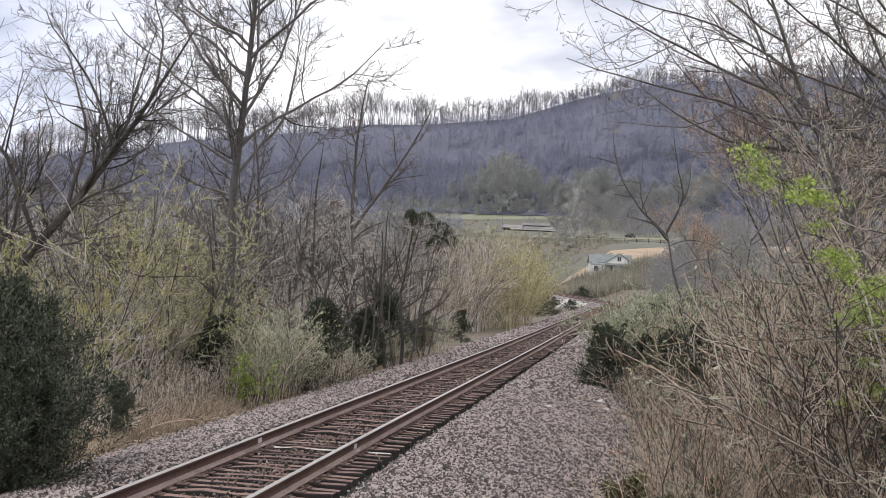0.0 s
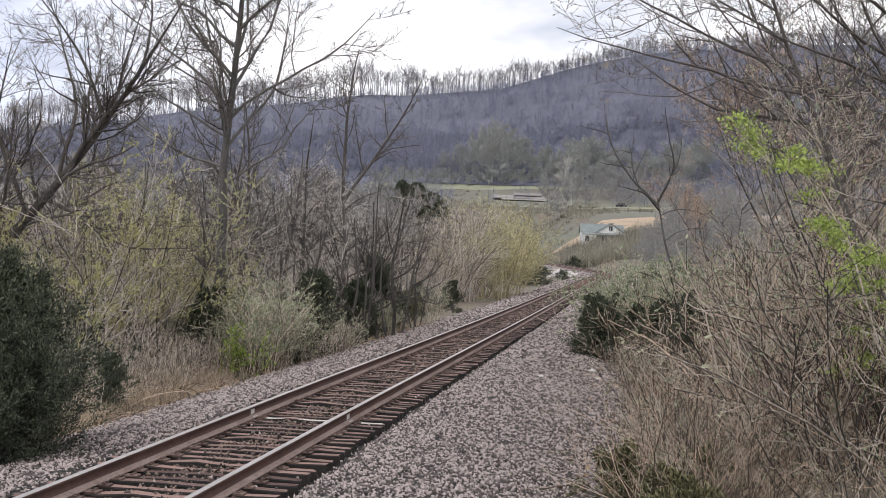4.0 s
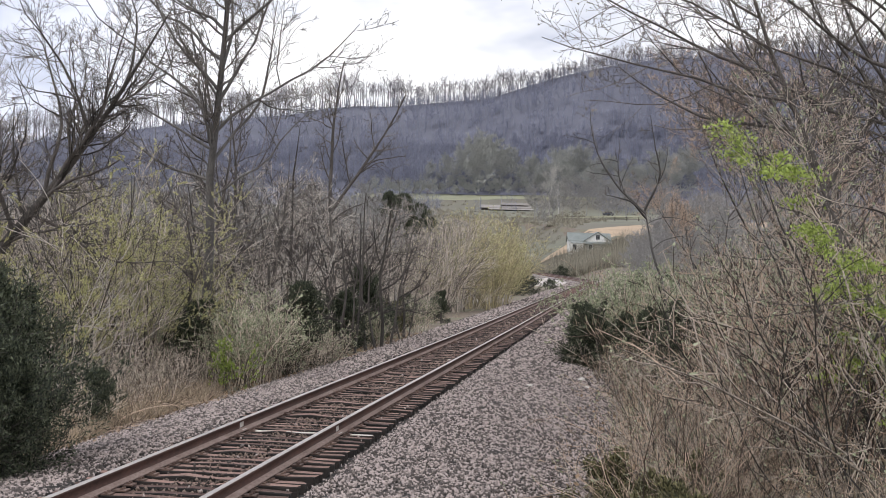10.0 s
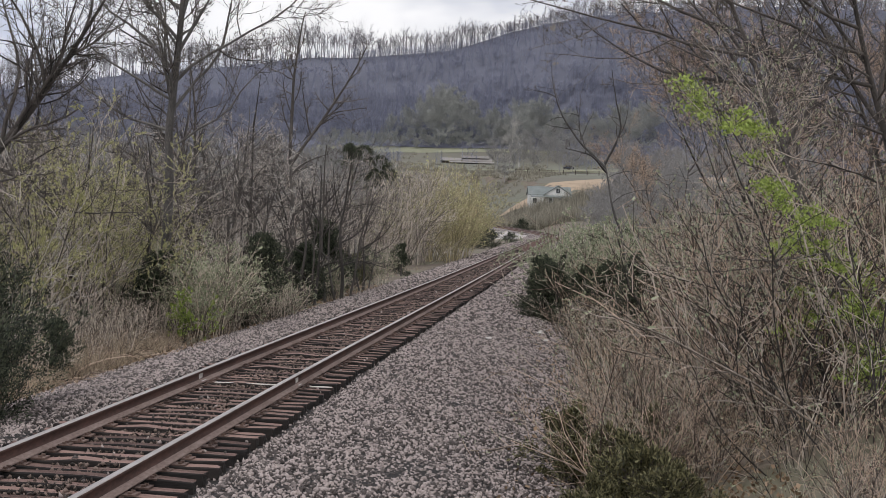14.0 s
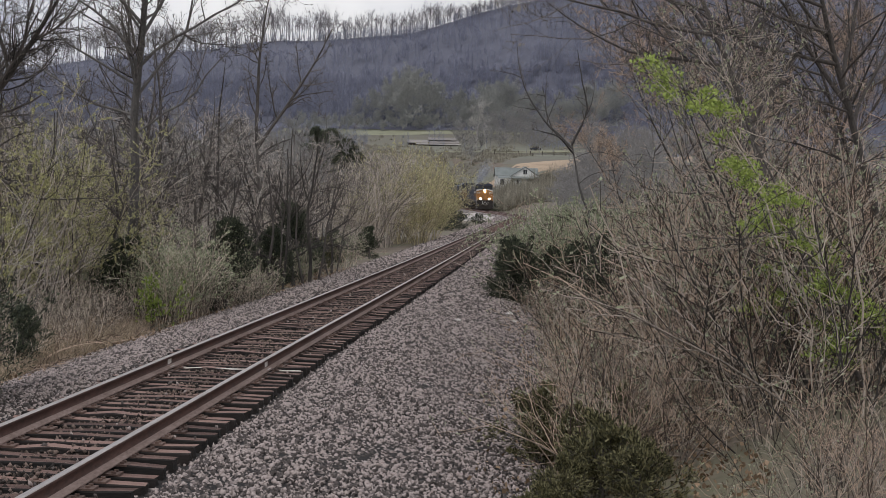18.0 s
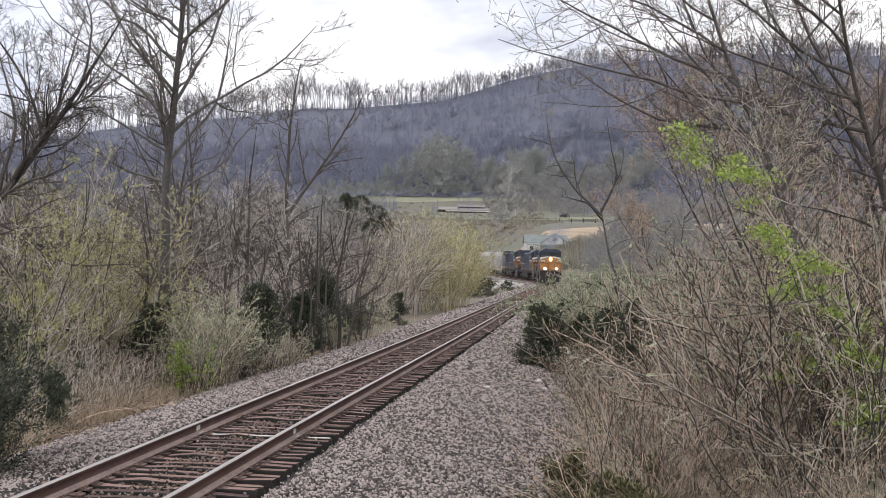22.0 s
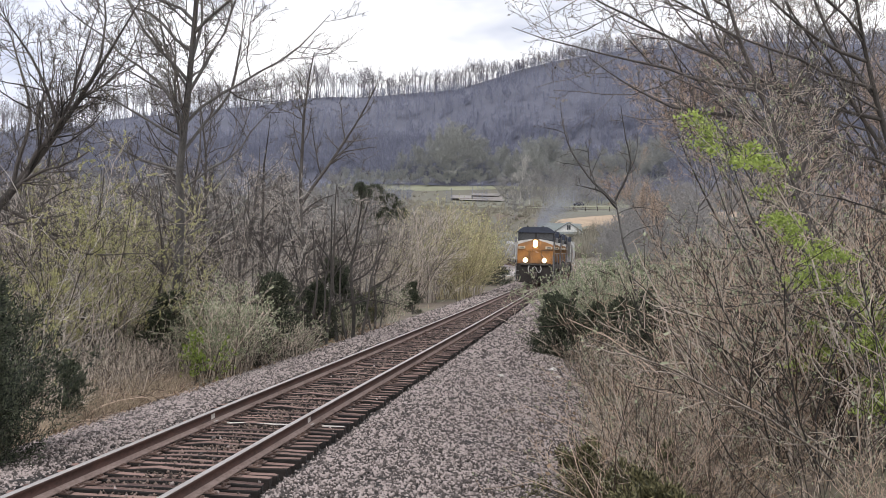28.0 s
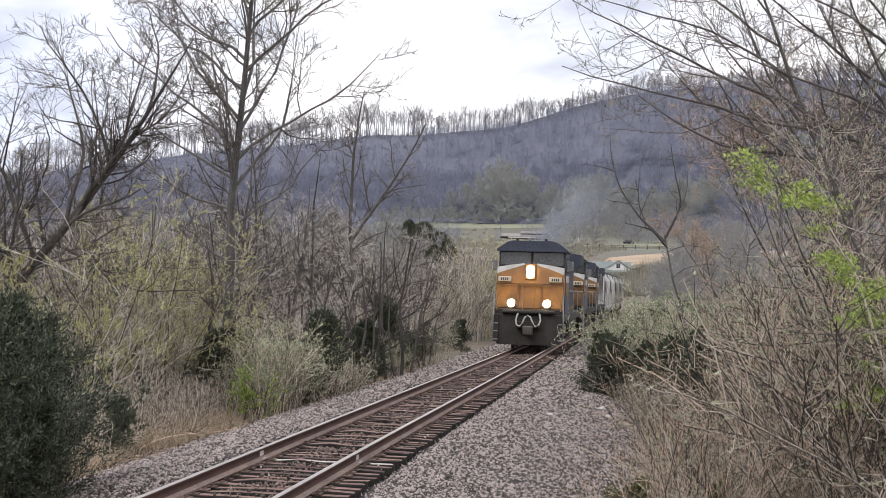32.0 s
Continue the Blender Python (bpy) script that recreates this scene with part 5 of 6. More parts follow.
        if cane.location.length < 0.1:
            settle(cane, x, y, 0, 0.8)
        else:
            again(cane, x, y, 360 * rng.random(), 0.6 + 0.35 * rng.random(), "brush east of the track")
    # thin saplings with limbs laid out towards the track
    tier = bare_tree("tiered_sapling", 133, 5.2, 0.075, 16, (6, 4), third=2, lean=(-0.45, 0.0), twig=M_TWIG, bark=M_BARK, thick=0.0042, spread=(50, 88), limb_len=(0.28, 0.5), rise=0.05, wob=0.09, buds=700, bud_mat=M_SPROUT, label="thin bare sapling with tiers of fine twigs")
    for k, (a, d, size) in enumerate([(1560, 24.0, 0.9), (1620, 21.0, 0.9), (1500, 33.0, 0.9), (1680, 24.5, 1.1), (1590, 31.0, 1.1), (1720, 20.0, 0.9)]):
        x, y = (float(c) for c in SPOT(a, d))
        if k == 0:
            settle(tier, x, y, 0, size)
            tagged(tier, group="saplings east of the track")
        else:
            again(tier, x, y, (-25, 15, 30, -10)[k % 4], size, "saplings east of the track")
    pale = shrub("pale_sprouting_shrub", 119, 3.3, 20, 0.42, M_TWIG_PALE, 0.006, 5200, M_SPROUT, (0.03, 0.065), (7, 4), label="tall pale shrub with grey-green sprouting leaves", base=0.6, stem=0.0026)
    settle(pale, *(float(c) for c in SPOT(1100, 52.0)), 0, 0.85)
    for a, d, size in [(1128, 49.0, 0.9), (1155, 47.0, 0.95), (1180, 52.0, 1.0), (1135, 57.0, 0.95), (1205, 46.0, 0.95), (1110, 62.0, 0.95), (1165, 60.0, 1.1), (1230, 50.0, 1.0), (1255, 44.0, 0.9), (1085, 66.0, 0.9), (1290, 48.0, 1.0)]:
        again(pale, *(float(c) for c in SPOT(a, d)), 360 * rng.random(), size, "brush east of the track")
    for k in range(26):
        d = 36 + 10 * rng.random()
        x, y = (float(c) for c in SPOT(1115 + 130 * rng.random(), d))
        again(brush[k % 3], x, y, 360 * rng.random(), 0.4 + 0.2 * rng.random(), "brush east of the track")
    # leaning trees with limbs out over the ballast
    lean = bare_tree("leaning_tree", 121, 9.8, 0.20, 5, (8, 5), lean=(-0.45, 0.05), twig=M_TWIG_DARK, thick=0.0046, stout=0.0085,
                     limb_list=[(0.52, -88, 78, 3.6), (0.58, -92, 84, 4.6), (0.63, -86, 72, 4.6), (0.48, 60, 20, 4.0), (0.68, -96, 66, 4.4), (0.4, 80, 35, 3.5), (0.56, -70, 50, 4.0), (0.74, -85, 56, 3.8), (0.8, -95, 48, 3.2), (0.44, -80, 30, 4.2)],
                     buds=5000, bud_mat=M_SPECK, bud_size=(0.013, 0.026), label="leaning bare tree with long drooping limbs", wob=0.11, limb_len=(0.22, 0.36), rise=0.025, third=4)
    settle(lean, 10.10, 27.52, 0)
    again(lean, 11.5, 27.0, 30, 0.95)
    again(lean, 14.6, 42.0, 14, 1.0)
    other = bare_tree("branching_tree", 125, 9.0, 0.15, 12, (8, 6), lean=(-0.2, 0.0), twig=M_CANE, thick=0.006, label="bare tree with many fine branches", wob=0.12, limb_len=(0.3, 0.55), spread=(22, 52), rise=0.07)
    settle(other, 10.01, 36.65, 0, 0.85)
    for k, (x, y, size) in enumerate([(10.36, 47.69, 0.9), (11.70, 41.45, 0.95), (9.69, 55.80, 0.8), (14.15, 49.15, 1.1), (9.32, 61.85, 0.7), (13.53, 65.44, 1.0), (12.26, 73.64, 0.9), (9.74, 39.71, 0.62), (12.48, 49.43, 0.9), (14.12, 44.06, 1.0), (9.33, 77.88, 0.7), (16.75, 74.07, 1.1)]):
        again(other, x, y, 75 * k, size)
    snag = limbed_tree("crooked_tree", 133, [(-1, 0.0, 2, -2, 5.3, 0.066), (0, 0.98, 4, -38, 3.0, 0.040), (0, 0.96, -48, 8, 3.7, 0.040), (0, 0.93, -46, -84, 2.2, 0.034), (3, 0.42, -42, 14, 1.7, 0.021), (2, 0.74, -58, -64, 1.0, 0.018), (4, 0.5, -82, -96, 0.6, 0.014), (4, 0.75, -58, -88, 0.75, 0.014),
                                             (2, 0.55, -60, -140, 0.6, 0.014), (1, 0.84, -82, -98, 0.75, 0.014), (0, 0.9, 56, 118, 1.6, 0.015), (0, 0.75, 42, 96, 1.5, 0.015), (1, 0.3, 34, 8, 1.4, 0.016), (2, 0.3, 12, 30, 1.0, 0.015)],
                       "crooked grey tree with sparse bare limbs", bark=M_BARK_ASH, twigs=(6, 3), thick=0.006, wander=7.0)
    settle(snag, *(float(c) for c in SPOT(1234, 46.0)), 0)
    again(snag, 9.4, 69.94, 140, 1.0)
    # saplings in the first green leaf
    leaf = bare_tree("leafing_sapling", 141, 6.1, 0.07, 16, (4, 3), third=0, lean=(-0.95, 0.0), buds=4200, clumps=40, bud_mat=M_LEAF, bud_size=(0.03, 0.054), thick=0.004, label="sapling with fresh yellow-green leaves", wob=0.08, limb_len=(0.10, 0.24), spread=(35, 80))
    settle(leaf, *(float(c) for c in SPOT(1820, 21.0)), 0, 0.88)
    again(leaf, *(float(c) for c in SPOT(1850, 19.0)), 10, 0.6)


right_side()


# ---- house and barn in the valley ----
M_WALL = material("white_clapboard", (0.62, 0.62, 0.60), (0.80, 0.80, 0.78), 1.2, 0.7, 0.1, stretch=(1, 1, 8))
M_ROOF = material("grey_green_metal_roof", (0.14, 0.165, 0.16), (0.235, 0.262, 0.256), 0.7, 0.5, 0.1, metal=0.2)
M_PANE = material("dark_window_pane", (0.02, 0.024, 0.03), (0.05, 0.055, 0.065), 2.0, 0.08, 0.0, gloss=0.8)
M_BARN = material("weathered_barn_boards", (0.03, 0.026, 0.022), (0.09, 0.075, 0.065), 0.8, 0.9, 0.3, stretch=(1, 1, 0.2))
M_BARN_ROOF = material("pale_tin_roof", (0.21, 0.195, 0.185), (0.33, 0.305, 0.285), 0.4, 0.5, 0.1, metal=0.2)
M_TRIM = material("white_trim", (0.7, 0.7, 0.68), (0.82, 0.82, 0.8), 3.0, 0.6, 0.05)


def gable_roof(x0, x1, y0, y1, z0, z1, over=0.35, thick=0.16, ridge="x"):
    bm = bmesh.new()
    if ridge == "x":
        m = (y0 + y1) / 2
        prism(bm, [(y0 - over, z0 - 0.15), (m, z1), (y1 + over, z0 - 0.15), (y1 + over, z0 - 0.15 + thick), (m, z1 + thick * 1.2), (y0 - over, z0 - 0.15 + thick)], "x", x0 - over, x1 + over)
    else:
        m = (x0 + x1) / 2
        prism(bm, [(x0 - over, z0 - 0.15), (m, z1), (x1 + over, z0 - 0.15), (x1 + over, z0 - 0.15 + thick), (m, z1 + thick * 1.2), (x0 - over, z0 - 0.15 + thick)], "y", y0 - over, y1 + over)
    return bm


def farmhouse():
    h = tagged(new("farmhouse"), "white farmhouse with a grey-green metal roof and front gable", "house")
    part("wall", prism(bmesh.new(), [(0, -0.5), (7, -0.5), (7, 3.0), (3.5, 5.0), (0, 3.0)], "x", -6.0, 4.4), M_WALL, h)
    part("roof", gable_roof(-6.0, 4.4, 0, 7, 3.0, 5.0), M_ROOF, h)
    part("gable_wall", prism(bmesh.new(), [(-2.4, -0.5), (4.6, -0.5), (4.6, 2.9), (1.1, 5.2), (-2.4, 2.9)], "y", -1.6, 3.0), M_WALL, h)
    part("gable_roof", gable_roof(-2.4, 4.6, -1.6, 3.4, 2.9, 5.25, ridge="y"), M_ROOF, h)
    part("porch_roof", prism(bmesh.new(), [(-3.6, 2.3), (-1.5, 2.8), (-1.5, 2.92), (-3.6, 2.42)], "x", -5.8, 4.8), M_ROOF, h)
    for x in (-5.6, -3.0, -0.4, 2.2, 4.6):
        part("porch_post", boxes((x - 0.08, x + 0.08, -3.5, -3.34, -0.5, 2.36)), M_TRIM, h)
    for x, z, w, hh in ((1.1, 3.45, 0.95, 1.2), (-0.6, 0.7, 0.9, 1.4), (2.8, 0.7, 0.9, 1.4)):
        win = part("window", boxes((x - w / 2 - 0.1, x + w / 2 + 0.1, -1.66, -1.58, z - 0.1, z + hh + 0.1)), M_TRIM, h)
        part("pane", boxes((x - w / 2, x - 0.03, -1.69, -1.665, z, z + hh)), M_PANE, win)
        part("pane", boxes((x + 0.03, x + w / 2, -1.69, -1.665, z, z + hh)), M_PANE, win)
    for x in (-4.6,):
        win = part("window", boxes((x - 0.55, x + 0.55, -0.06, 0.02, 0.6, 2.2)), M_TRIM, h)
        part("pane", boxes((x - 0.45, x + 0.45, -0.09, -0.065, 0.7, 2.1)), M_PANE, win)
    settle(h, -0.50, 349.96, 6, 0.9)
    h.location.z -= 1.1


def barn():
    b = tagged(new("long_barn"), "long low barn with a pale tin roof on the hillside pasture", "barn")
    part("wall", boxes((-11, 11, 0, 7, -1.0, 2.3)), M_BARN, b)
    part("roof", gable_roof(-11, 11, 0, 7, 2.4, 3.6, over=0.6, thick=0.25), M_BARN_ROOF, b)
    part("lean_to_roof", prism(bmesh.new(), [(-4.2, 1.5), (-0.4, 2.15), (-0.4, 2.3), (-4.2, 1.65)], "x", -7.5, 12.5), M_BARN_ROOF, b)
    for x in (-7.3, -2.4, 2.4, 7.3, 12.3):
        part("post", boxes((x - 0.12, x + 0.12, -4.1, -3.9, -1.0, 1.56)), M_BARN, b)
    part("loft_roof", gable_roof(-2, 10, 2.2, 4.8, 4.0, 4.8, over=0.3, thick=0.2), M_BARN_ROOF, b)
    part("loft_wall", boxes((-2, 10, 2.2, 4.8, 3.2, 4.0)), M_BARN, b)
    settle(b, -38.9, 598.42, 3, 0.88)
    b.location.z -= 0.9


def parked_car():
    c = tagged(new("parked_car"), "small dark car standing on the far pasture", "car")
    bm = boxes((-0.9, 0.9, -2.1, 2.1, 0.35, 0.95), bevel=0.12)
    part("body", bm, M_PANE, c)
    part("cabin", prism(bmesh.new(), [(-0.8, 0.95), (0.8, 0.95), (0.62, 1.5), (-0.62, 1.5)], "y", -1.3, 0.9), M_BARN, c)
    for x in (-0.8, 0.8):
        for y in (-1.35, 1.35):
            w = part("wheel", tube(bmesh.new(), [(x - 0.1, y, 0.33), (x + 0.1, y, 0.33)], 0.33, 12), M_BARN, c)
        part("tail_light", boxes((x * 0.85 - 0.12, x * 0.85 + 0.12, -2.14, -2.08, 0.7, 0.84)), M_RUST, c)
    settle(c, 1.57, 555.99, 40)
    c.location.z += 0.1


farmhouse()
barn()
parked_car()


def far_trees():
    """Single trees and woods across the valley floor."""
    pale = bare_tree("pasture_tree", 151, 15, 0.4, 26, (8, 6), third=4, thick=0.06, twig=M_HAZE_TWIG, bark=M_HAZE_TWIG, label="big pasture tree with pale spring buds, haze put into its colour", spread=(38, 95), limb_len=(0.4, 0.62))
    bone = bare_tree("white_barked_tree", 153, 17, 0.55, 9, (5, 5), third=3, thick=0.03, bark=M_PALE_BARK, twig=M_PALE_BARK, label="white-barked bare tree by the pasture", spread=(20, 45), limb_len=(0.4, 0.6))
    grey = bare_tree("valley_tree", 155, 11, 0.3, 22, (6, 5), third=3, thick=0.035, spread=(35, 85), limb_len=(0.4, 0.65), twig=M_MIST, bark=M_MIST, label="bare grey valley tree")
    settle(pale, -54.39, 652.31, 0, 1.25)
    for a, d, s in ((832, 668, 1.05), (905, 665, 1.1), (885, 676, 1.2), (850, 680, 1.15), (925, 678, 0.9), (805, 672, 0.8), (870, 690, 1.2), (965, 672, 0.8), (1030, 660, 0.7), (780, 676, 0.6)):
        again(pale, *SPOT(a, d), a, s, "pasture trees")
    for k in range(30):
        again(pale, *SPOT(670 + 12 * k, 652 + 5 * math.sin(2.3 * k)), 67 * k, 0.30 + 0.16 * math.sin(1.7 * k) ** 2, "pasture trees")
    for k in range(22):
        again(pale, *SPOT(945 + 14 * k, 664 + 16 * math.sin(1.9 * k)), 41 * k, 0.62 + 0.4 * math.sin(2.9 * k) ** 2, "pasture trees")
    settle(bone, -18.42, 519.47, 0, 0.95)
    again(bone, *SPOT(1010, 560), 120, 0.7)
    settle(grey, 16.45, 419.84, 0)
    rng = np.random.default_rng(31)
    for k in range(230):
        d = 95 + 330 * rng.random()
        if rng.random() < 0.62:
            a = 40 + 720 * rng.random() if d < 230 else 40 + 800 * rng.random()
        else:
            a = 1150 + 560 * rng.random()
        again(grey, *SPOT(a, d), 360 * rng.random(), (0.42 + 0.3 * rng.random()) * (0.8 + d / 600), "valley trees")
    for a, d, s in ((968, 450, 0.9), (1000, 455, 0.8), (1018, 520, 1.0), (1035, 460, 0.7), (1060, 540, 1.0), (1082, 500, 0.8), (1105, 480, 0.7), (985, 400, 0.6), (1130, 520, 1.0), (1045, 610, 1.1), (1020, 620, 1.0), (1070, 615, 1.2), (1090, 600, 1.1), (1110, 610, 1.2)):
        again(grey, *SPOT(a, d), a, s, "valley trees")
    # fence along the pasture
    fence = tagged(new("pasture_fence"), "grey wooden post and rail fence along the pasture", "fence")
    xs = np.linspace(-14, 26, 12)
    for k, x in enumerate(xs):
        y = 470 + 0.2 * x
        z = float(ground_z(np.array([x]), np.array([y]))[0])
        part("post", boxes((x - 0.12, x + 0.12, y - 0.12, y + 0.12, z - 0.3, z + 1.5)), M_BARN, fence)
        if k:
            x0 = xs[k - 1]
            z0 = float(ground_z(np.array([x0]), np.array([470 + 0.2 * x0]))[0])
            for up in (0.6, 1.2):
                part("rail", tube(bmesh.new(), [(x0, 470 + 0.2 * x0, z0 + up), (x, y, z + up)], 0.07, 4), M_BARN, fence)


M_PALE_BARK = material("white_sycamore_bark", (0.4, 0.38, 0.36), (0.62, 0.6, 0.57), 1.0, 0.8, 0.2)
far_trees()


# ---- train ----
M_YELLOW = material("faded_locomotive_yellow", (0.27, 0.115, 0.025), (0.42, 0.19, 0.043), 1.5, 0.5, 0.05, third=(0.20, 0.10, 0.04))
M_YELLOW_OLD = material("grimy_yellow_paint", (0.13, 0.07, 0.03), (0.24, 0.125, 0.045), 2.0, 0.6, 0.05)
M_BLUE = material("dark_blue_locomotive_paint", (0.018, 0.024, 0.042), (0.045, 0.055, 0.085), 1.2, 0.5, 0.05)
M_GREY = material("grey_locomotive_paint", (0.16, 0.16, 0.165), (0.30, 0.30, 0.305), 1.2, 0.55, 0.05)
M_BLACK = material("grimy_black_underframe", (0.014, 0.012, 0.011), (0.05, 0.042, 0.038), 1.5, 0.75, 0.2)
M_WHITE = material("dirty_white_paint", (0.34, 0.33, 0.315), (0.56, 0.55, 0.53), 3.0, 0.6, 0.05)
M_GLASS = material("tinted_cab_glass", (0.035, 0.037, 0.04), (0.10, 0.105, 0.113), 1.0, 0.1, 0.0, gloss=0.5)
M_WHEEL = material("worn_wheel_steel", (0.06, 0.05, 0.045), (0.16, 0.14, 0.13), 3.0, 0.5, 0.1, metal=0.6)
M_LAMP = glow("lit_headlight", (1.0, 0.80, 0.52), 30.0)
M_BOARD = glow("lit_number_board", (0.5, 0.45, 0.36), 0.08)
M_HOPPER = material("pale_grey_hopper_paint", (0.42, 0.42, 0.42), (0.62, 0.62, 0.615), 0.9, 0.6, 0.08, third=(0.36, 0.34, 0.32))
M_HOPPER_DARK = material("grey_green_hopper_paint", (0.20, 0.21, 0.19), (0.33, 0.34, 0.31), 0.9, 0.6, 0.08, third=(0.24, 0.20, 0.17))


def wheel_set(truck, y, z=0.52, r=0.52):
    bm = bmesh.new()
    for x in (-0.752, 0.752):
        tube(bm, [(x - 0.065, 0, 0), (x + 0.065, 0, 0)], r, 20)
        for k in range(6):
            a = k * 1.0472
            tube(bm, [(x + 0.07, 0.3 * math.cos(a), 0.3 * math.sin(a)), (x + 0.085, 0.3 * math.cos(a), 0.3 * math.sin(a))], 0.07, 6)
    tube(bm, [(-0.752, 0, 0), (0.752, 0, 0)], 0.09, 8)
    ob = part("wheel_set", bm, M_WHEEL, truck)
    ob.location = (0, y, z)


def truck_under(root, y, axles, half):
    t = new("truck")
    t.parent = root
    for a in axles:
        wheel_set(t, y + a)
    for x in (-1.02, 1.02):
        bm = boxes((x - 0.09, x + 0.09, y - half, y + half, 0.55, 0.88), bevel=0.03)
        for a in axles:
            box(bm, x - 0.13, x + 0.13, y + a - 0.17, y + a + 0.17, 0.36, 0.7, bevel=0.03)
        part("side_frame", bm, M_BLACK, t)
    part("bolster", boxes((-1.0, 1.0, y - 0.25, y + 0.25, 0.6, 1.0)), M_BLACK, t)


def disc(x, y, z, r, depth=0.06, sides=16):
    return tube(bmesh.new(), [(x, y, z), (x, y + depth, z)], r, sides)


def locomotive(label, lit, nose_paint):
    L = tagged(new("locomotive"), label, "locomotive", "freight train")
    part("underframe", boxes((-1.5, 1.5, -10.6, 10.4, 1.25, 1.55), (-0.5, 0.5, -10.9, 10.7, 0.95, 1.25), bevel=0.02), M_BLACK, L)
    # nose: full width with a peaked top edge
    nose = [(-1.46, 1.76), (1.46, 1.76), (1.48, 2.9), (1.47, 3.40), (0.50, 3.76), (-0.50, 3.76), (-1.47, 3.40), (-1.48, 2.9)]
    bm = prism(bmesh.new(), nose, "y", 8.4, 9.95)
    for v in bm.verts:
        if v.co.y > 9.5 and v.co.z > 2.8:
            v.co.y -= 0.22 * (v.co.z - 2.8) / 0.8
    bmesh.ops.bevel(bm, geom=[e for e in bm.edges if all(v.co.y > 9.5 for v in e.verts)], offset=0.07, segments=2, affect="EDGES")
    part("nose", bm, nose_paint, L, "faded yellow nose")
    for s in (-1, 1):
        bm = prism(bmesh.new(), [(s * 1.47, 3.30), (s * 1.47, 3.62), (s * 0.9, 3.72), (s * 0.30, 3.80), (s * 0.25, 3.74), (s * 0.9, 3.52)], "y", 9.0, 9.93)
        for v in bm.verts:
            if v.co.y > 9.5:
                v.co.y -= 0.20 * (v.co.z - 2.8) / 0.8
        part("chevron", bm, M_WHITE, L, "white slanting stripe over the nose")
        bm = boxes((s * 1.12 - 0.28, s * 1.12 + 0.28, 9.80, 9.985, 2.98, 3.20), bevel=0.02)
        board = part("number_board", bm, M_BOARD, L, "lit white number board")
        for k in (-1.4, -0.5, 0.4, 1.3):
            part("digit_bar", boxes((s * 1.12 + k * 0.1 - 0.02, s * 1.12 + k * 0.1 + 0.035, 9.985, 9.992, 3.03, 3.15)), M_BLACK, board)
        part("ditch_light_bracket", boxes((s * 0.78 - 0.14, s * 0.78 + 0.14, 9.96, 10.28, 1.72, 2.2), bevel=0.03), M_BLACK, L)
        part("ditch_light", disc(s * 0.78, 10.27, 2.04, 0.17), M_LAMP if lit else M_GLASS, L, "glowing ditch light" if lit else "unlit ditch light")
    for z in (3.30, 3.54):
        part("headlight", disc(0, 9.74, z, 0.17, 0.16), M_LAMP if lit else M_GLASS, L, "glowing headlight" if lit else "unlit headlight")
    part("headlight_housing", boxes((-0.24, 0.24, 9.6, 9.84, 3.06, 3.78), bevel=0.04), nose_paint, L)
    part("nose_door", boxes((-0.55, -0.48, 9.9, 9.985, 1.78, 2.86), (0.48, 0.55, 9.9, 9.985, 1.78, 2.86), (-0.55, 0.55, 9.9, 9.985, 2.86, 2.92)), M_YELLOW_OLD, L)
    part("nose_seam", boxes((-1.46, 1.46, 9.93, 9.962, 2.86, 2.89)), M_BLACK, L)
    # cab
    part("cab", prism(bmesh.new(), [(-1.5, 1.55), (1.5, 1.55), (1.5, 4.36), (-1.5, 4.36)], "y", 5.9, 8.7), M_BLUE, L)
    part("cab_roof", prism(bmesh.new(), [(-1.60, 4.34), (1.60, 4.34), (1.60, 4.42), (1.15, 4.74), (0.9, 4.82), (-0.9, 4.82), (-1.15, 4.74), (-1.60, 4.42)], "y", 5.7, 9.0), M_BLUE, L, "dark blue sloping cab roof")
    for s in (-1, 1):
        f = part("windshield_frame", boxes((s * 0.73 - 0.72, s * 0.73 + 0.72, 8.66, 8.75, 3.68, 4.35), bevel=0.02), M_BLACK, L)
        part("windshield", boxes((s * 0.73 - 0.66, s * 0.73 + 0.69, 8.74, 8.77, 3.74, 4.30)), M_GLASS, f, "tinted windshield")
        part("cab_side_stripe", boxes((s * 1.5 - 0.006 * 1, s * 1.5 + 0.006, 6.1, 8.6, 3.0, 3.3)), M_WHITE, L)
        part("cab_side_panel", boxes((s * 1.503 - 0.006, s * 1.503 + 0.006, 6.1, 8.6, 2.4, 2.96)), M_YELLOW_OLD, L)
        sw = part("side_window_frame", boxes((s * 1.5 - 0.02, s * 1.5 + 0.02, 6.3, 8.3, 3.42, 4.1)), M_BLACK, L)
        part("side_window", boxes((s * 1.52 - 0.008, s * 1.52 + 0.008, 6.4, 7.25, 3.5, 4.02)), M_GLASS, sw)
        part("side_window", boxes((s * 1.52 - 0.008, s * 1.52 + 0.008, 7.4, 8.2, 3.5, 4.02)), M_GLASS, sw)
        part("mirror", boxes((s * 1.72 - 0.1, s * 1.72 + 0.1, 8.25, 8.3, 3.5, 3.95), bevel=0.02), M_GREY, L)
        part("walkway", boxes((min(s * 1.05, s * 1.52), max(s * 1.05, s * 1.52), -10.4, 5.9, 1.5, 1.58)), M_BLACK, L)
        for y0, y1 in ((-10.2, -4.5), (-4.2, 0.4), (0.7, 5.6)):
            part("handrail", tube(bmesh.new(), [(s * 1.48, y0, 1.58), (s * 1.48, y0 + 0.05, 2.62), (s * 1.48, y1 - 0.05, 2.62), (s * 1.48, y1, 1.58)], 0.025, 5), M_GREY, L)
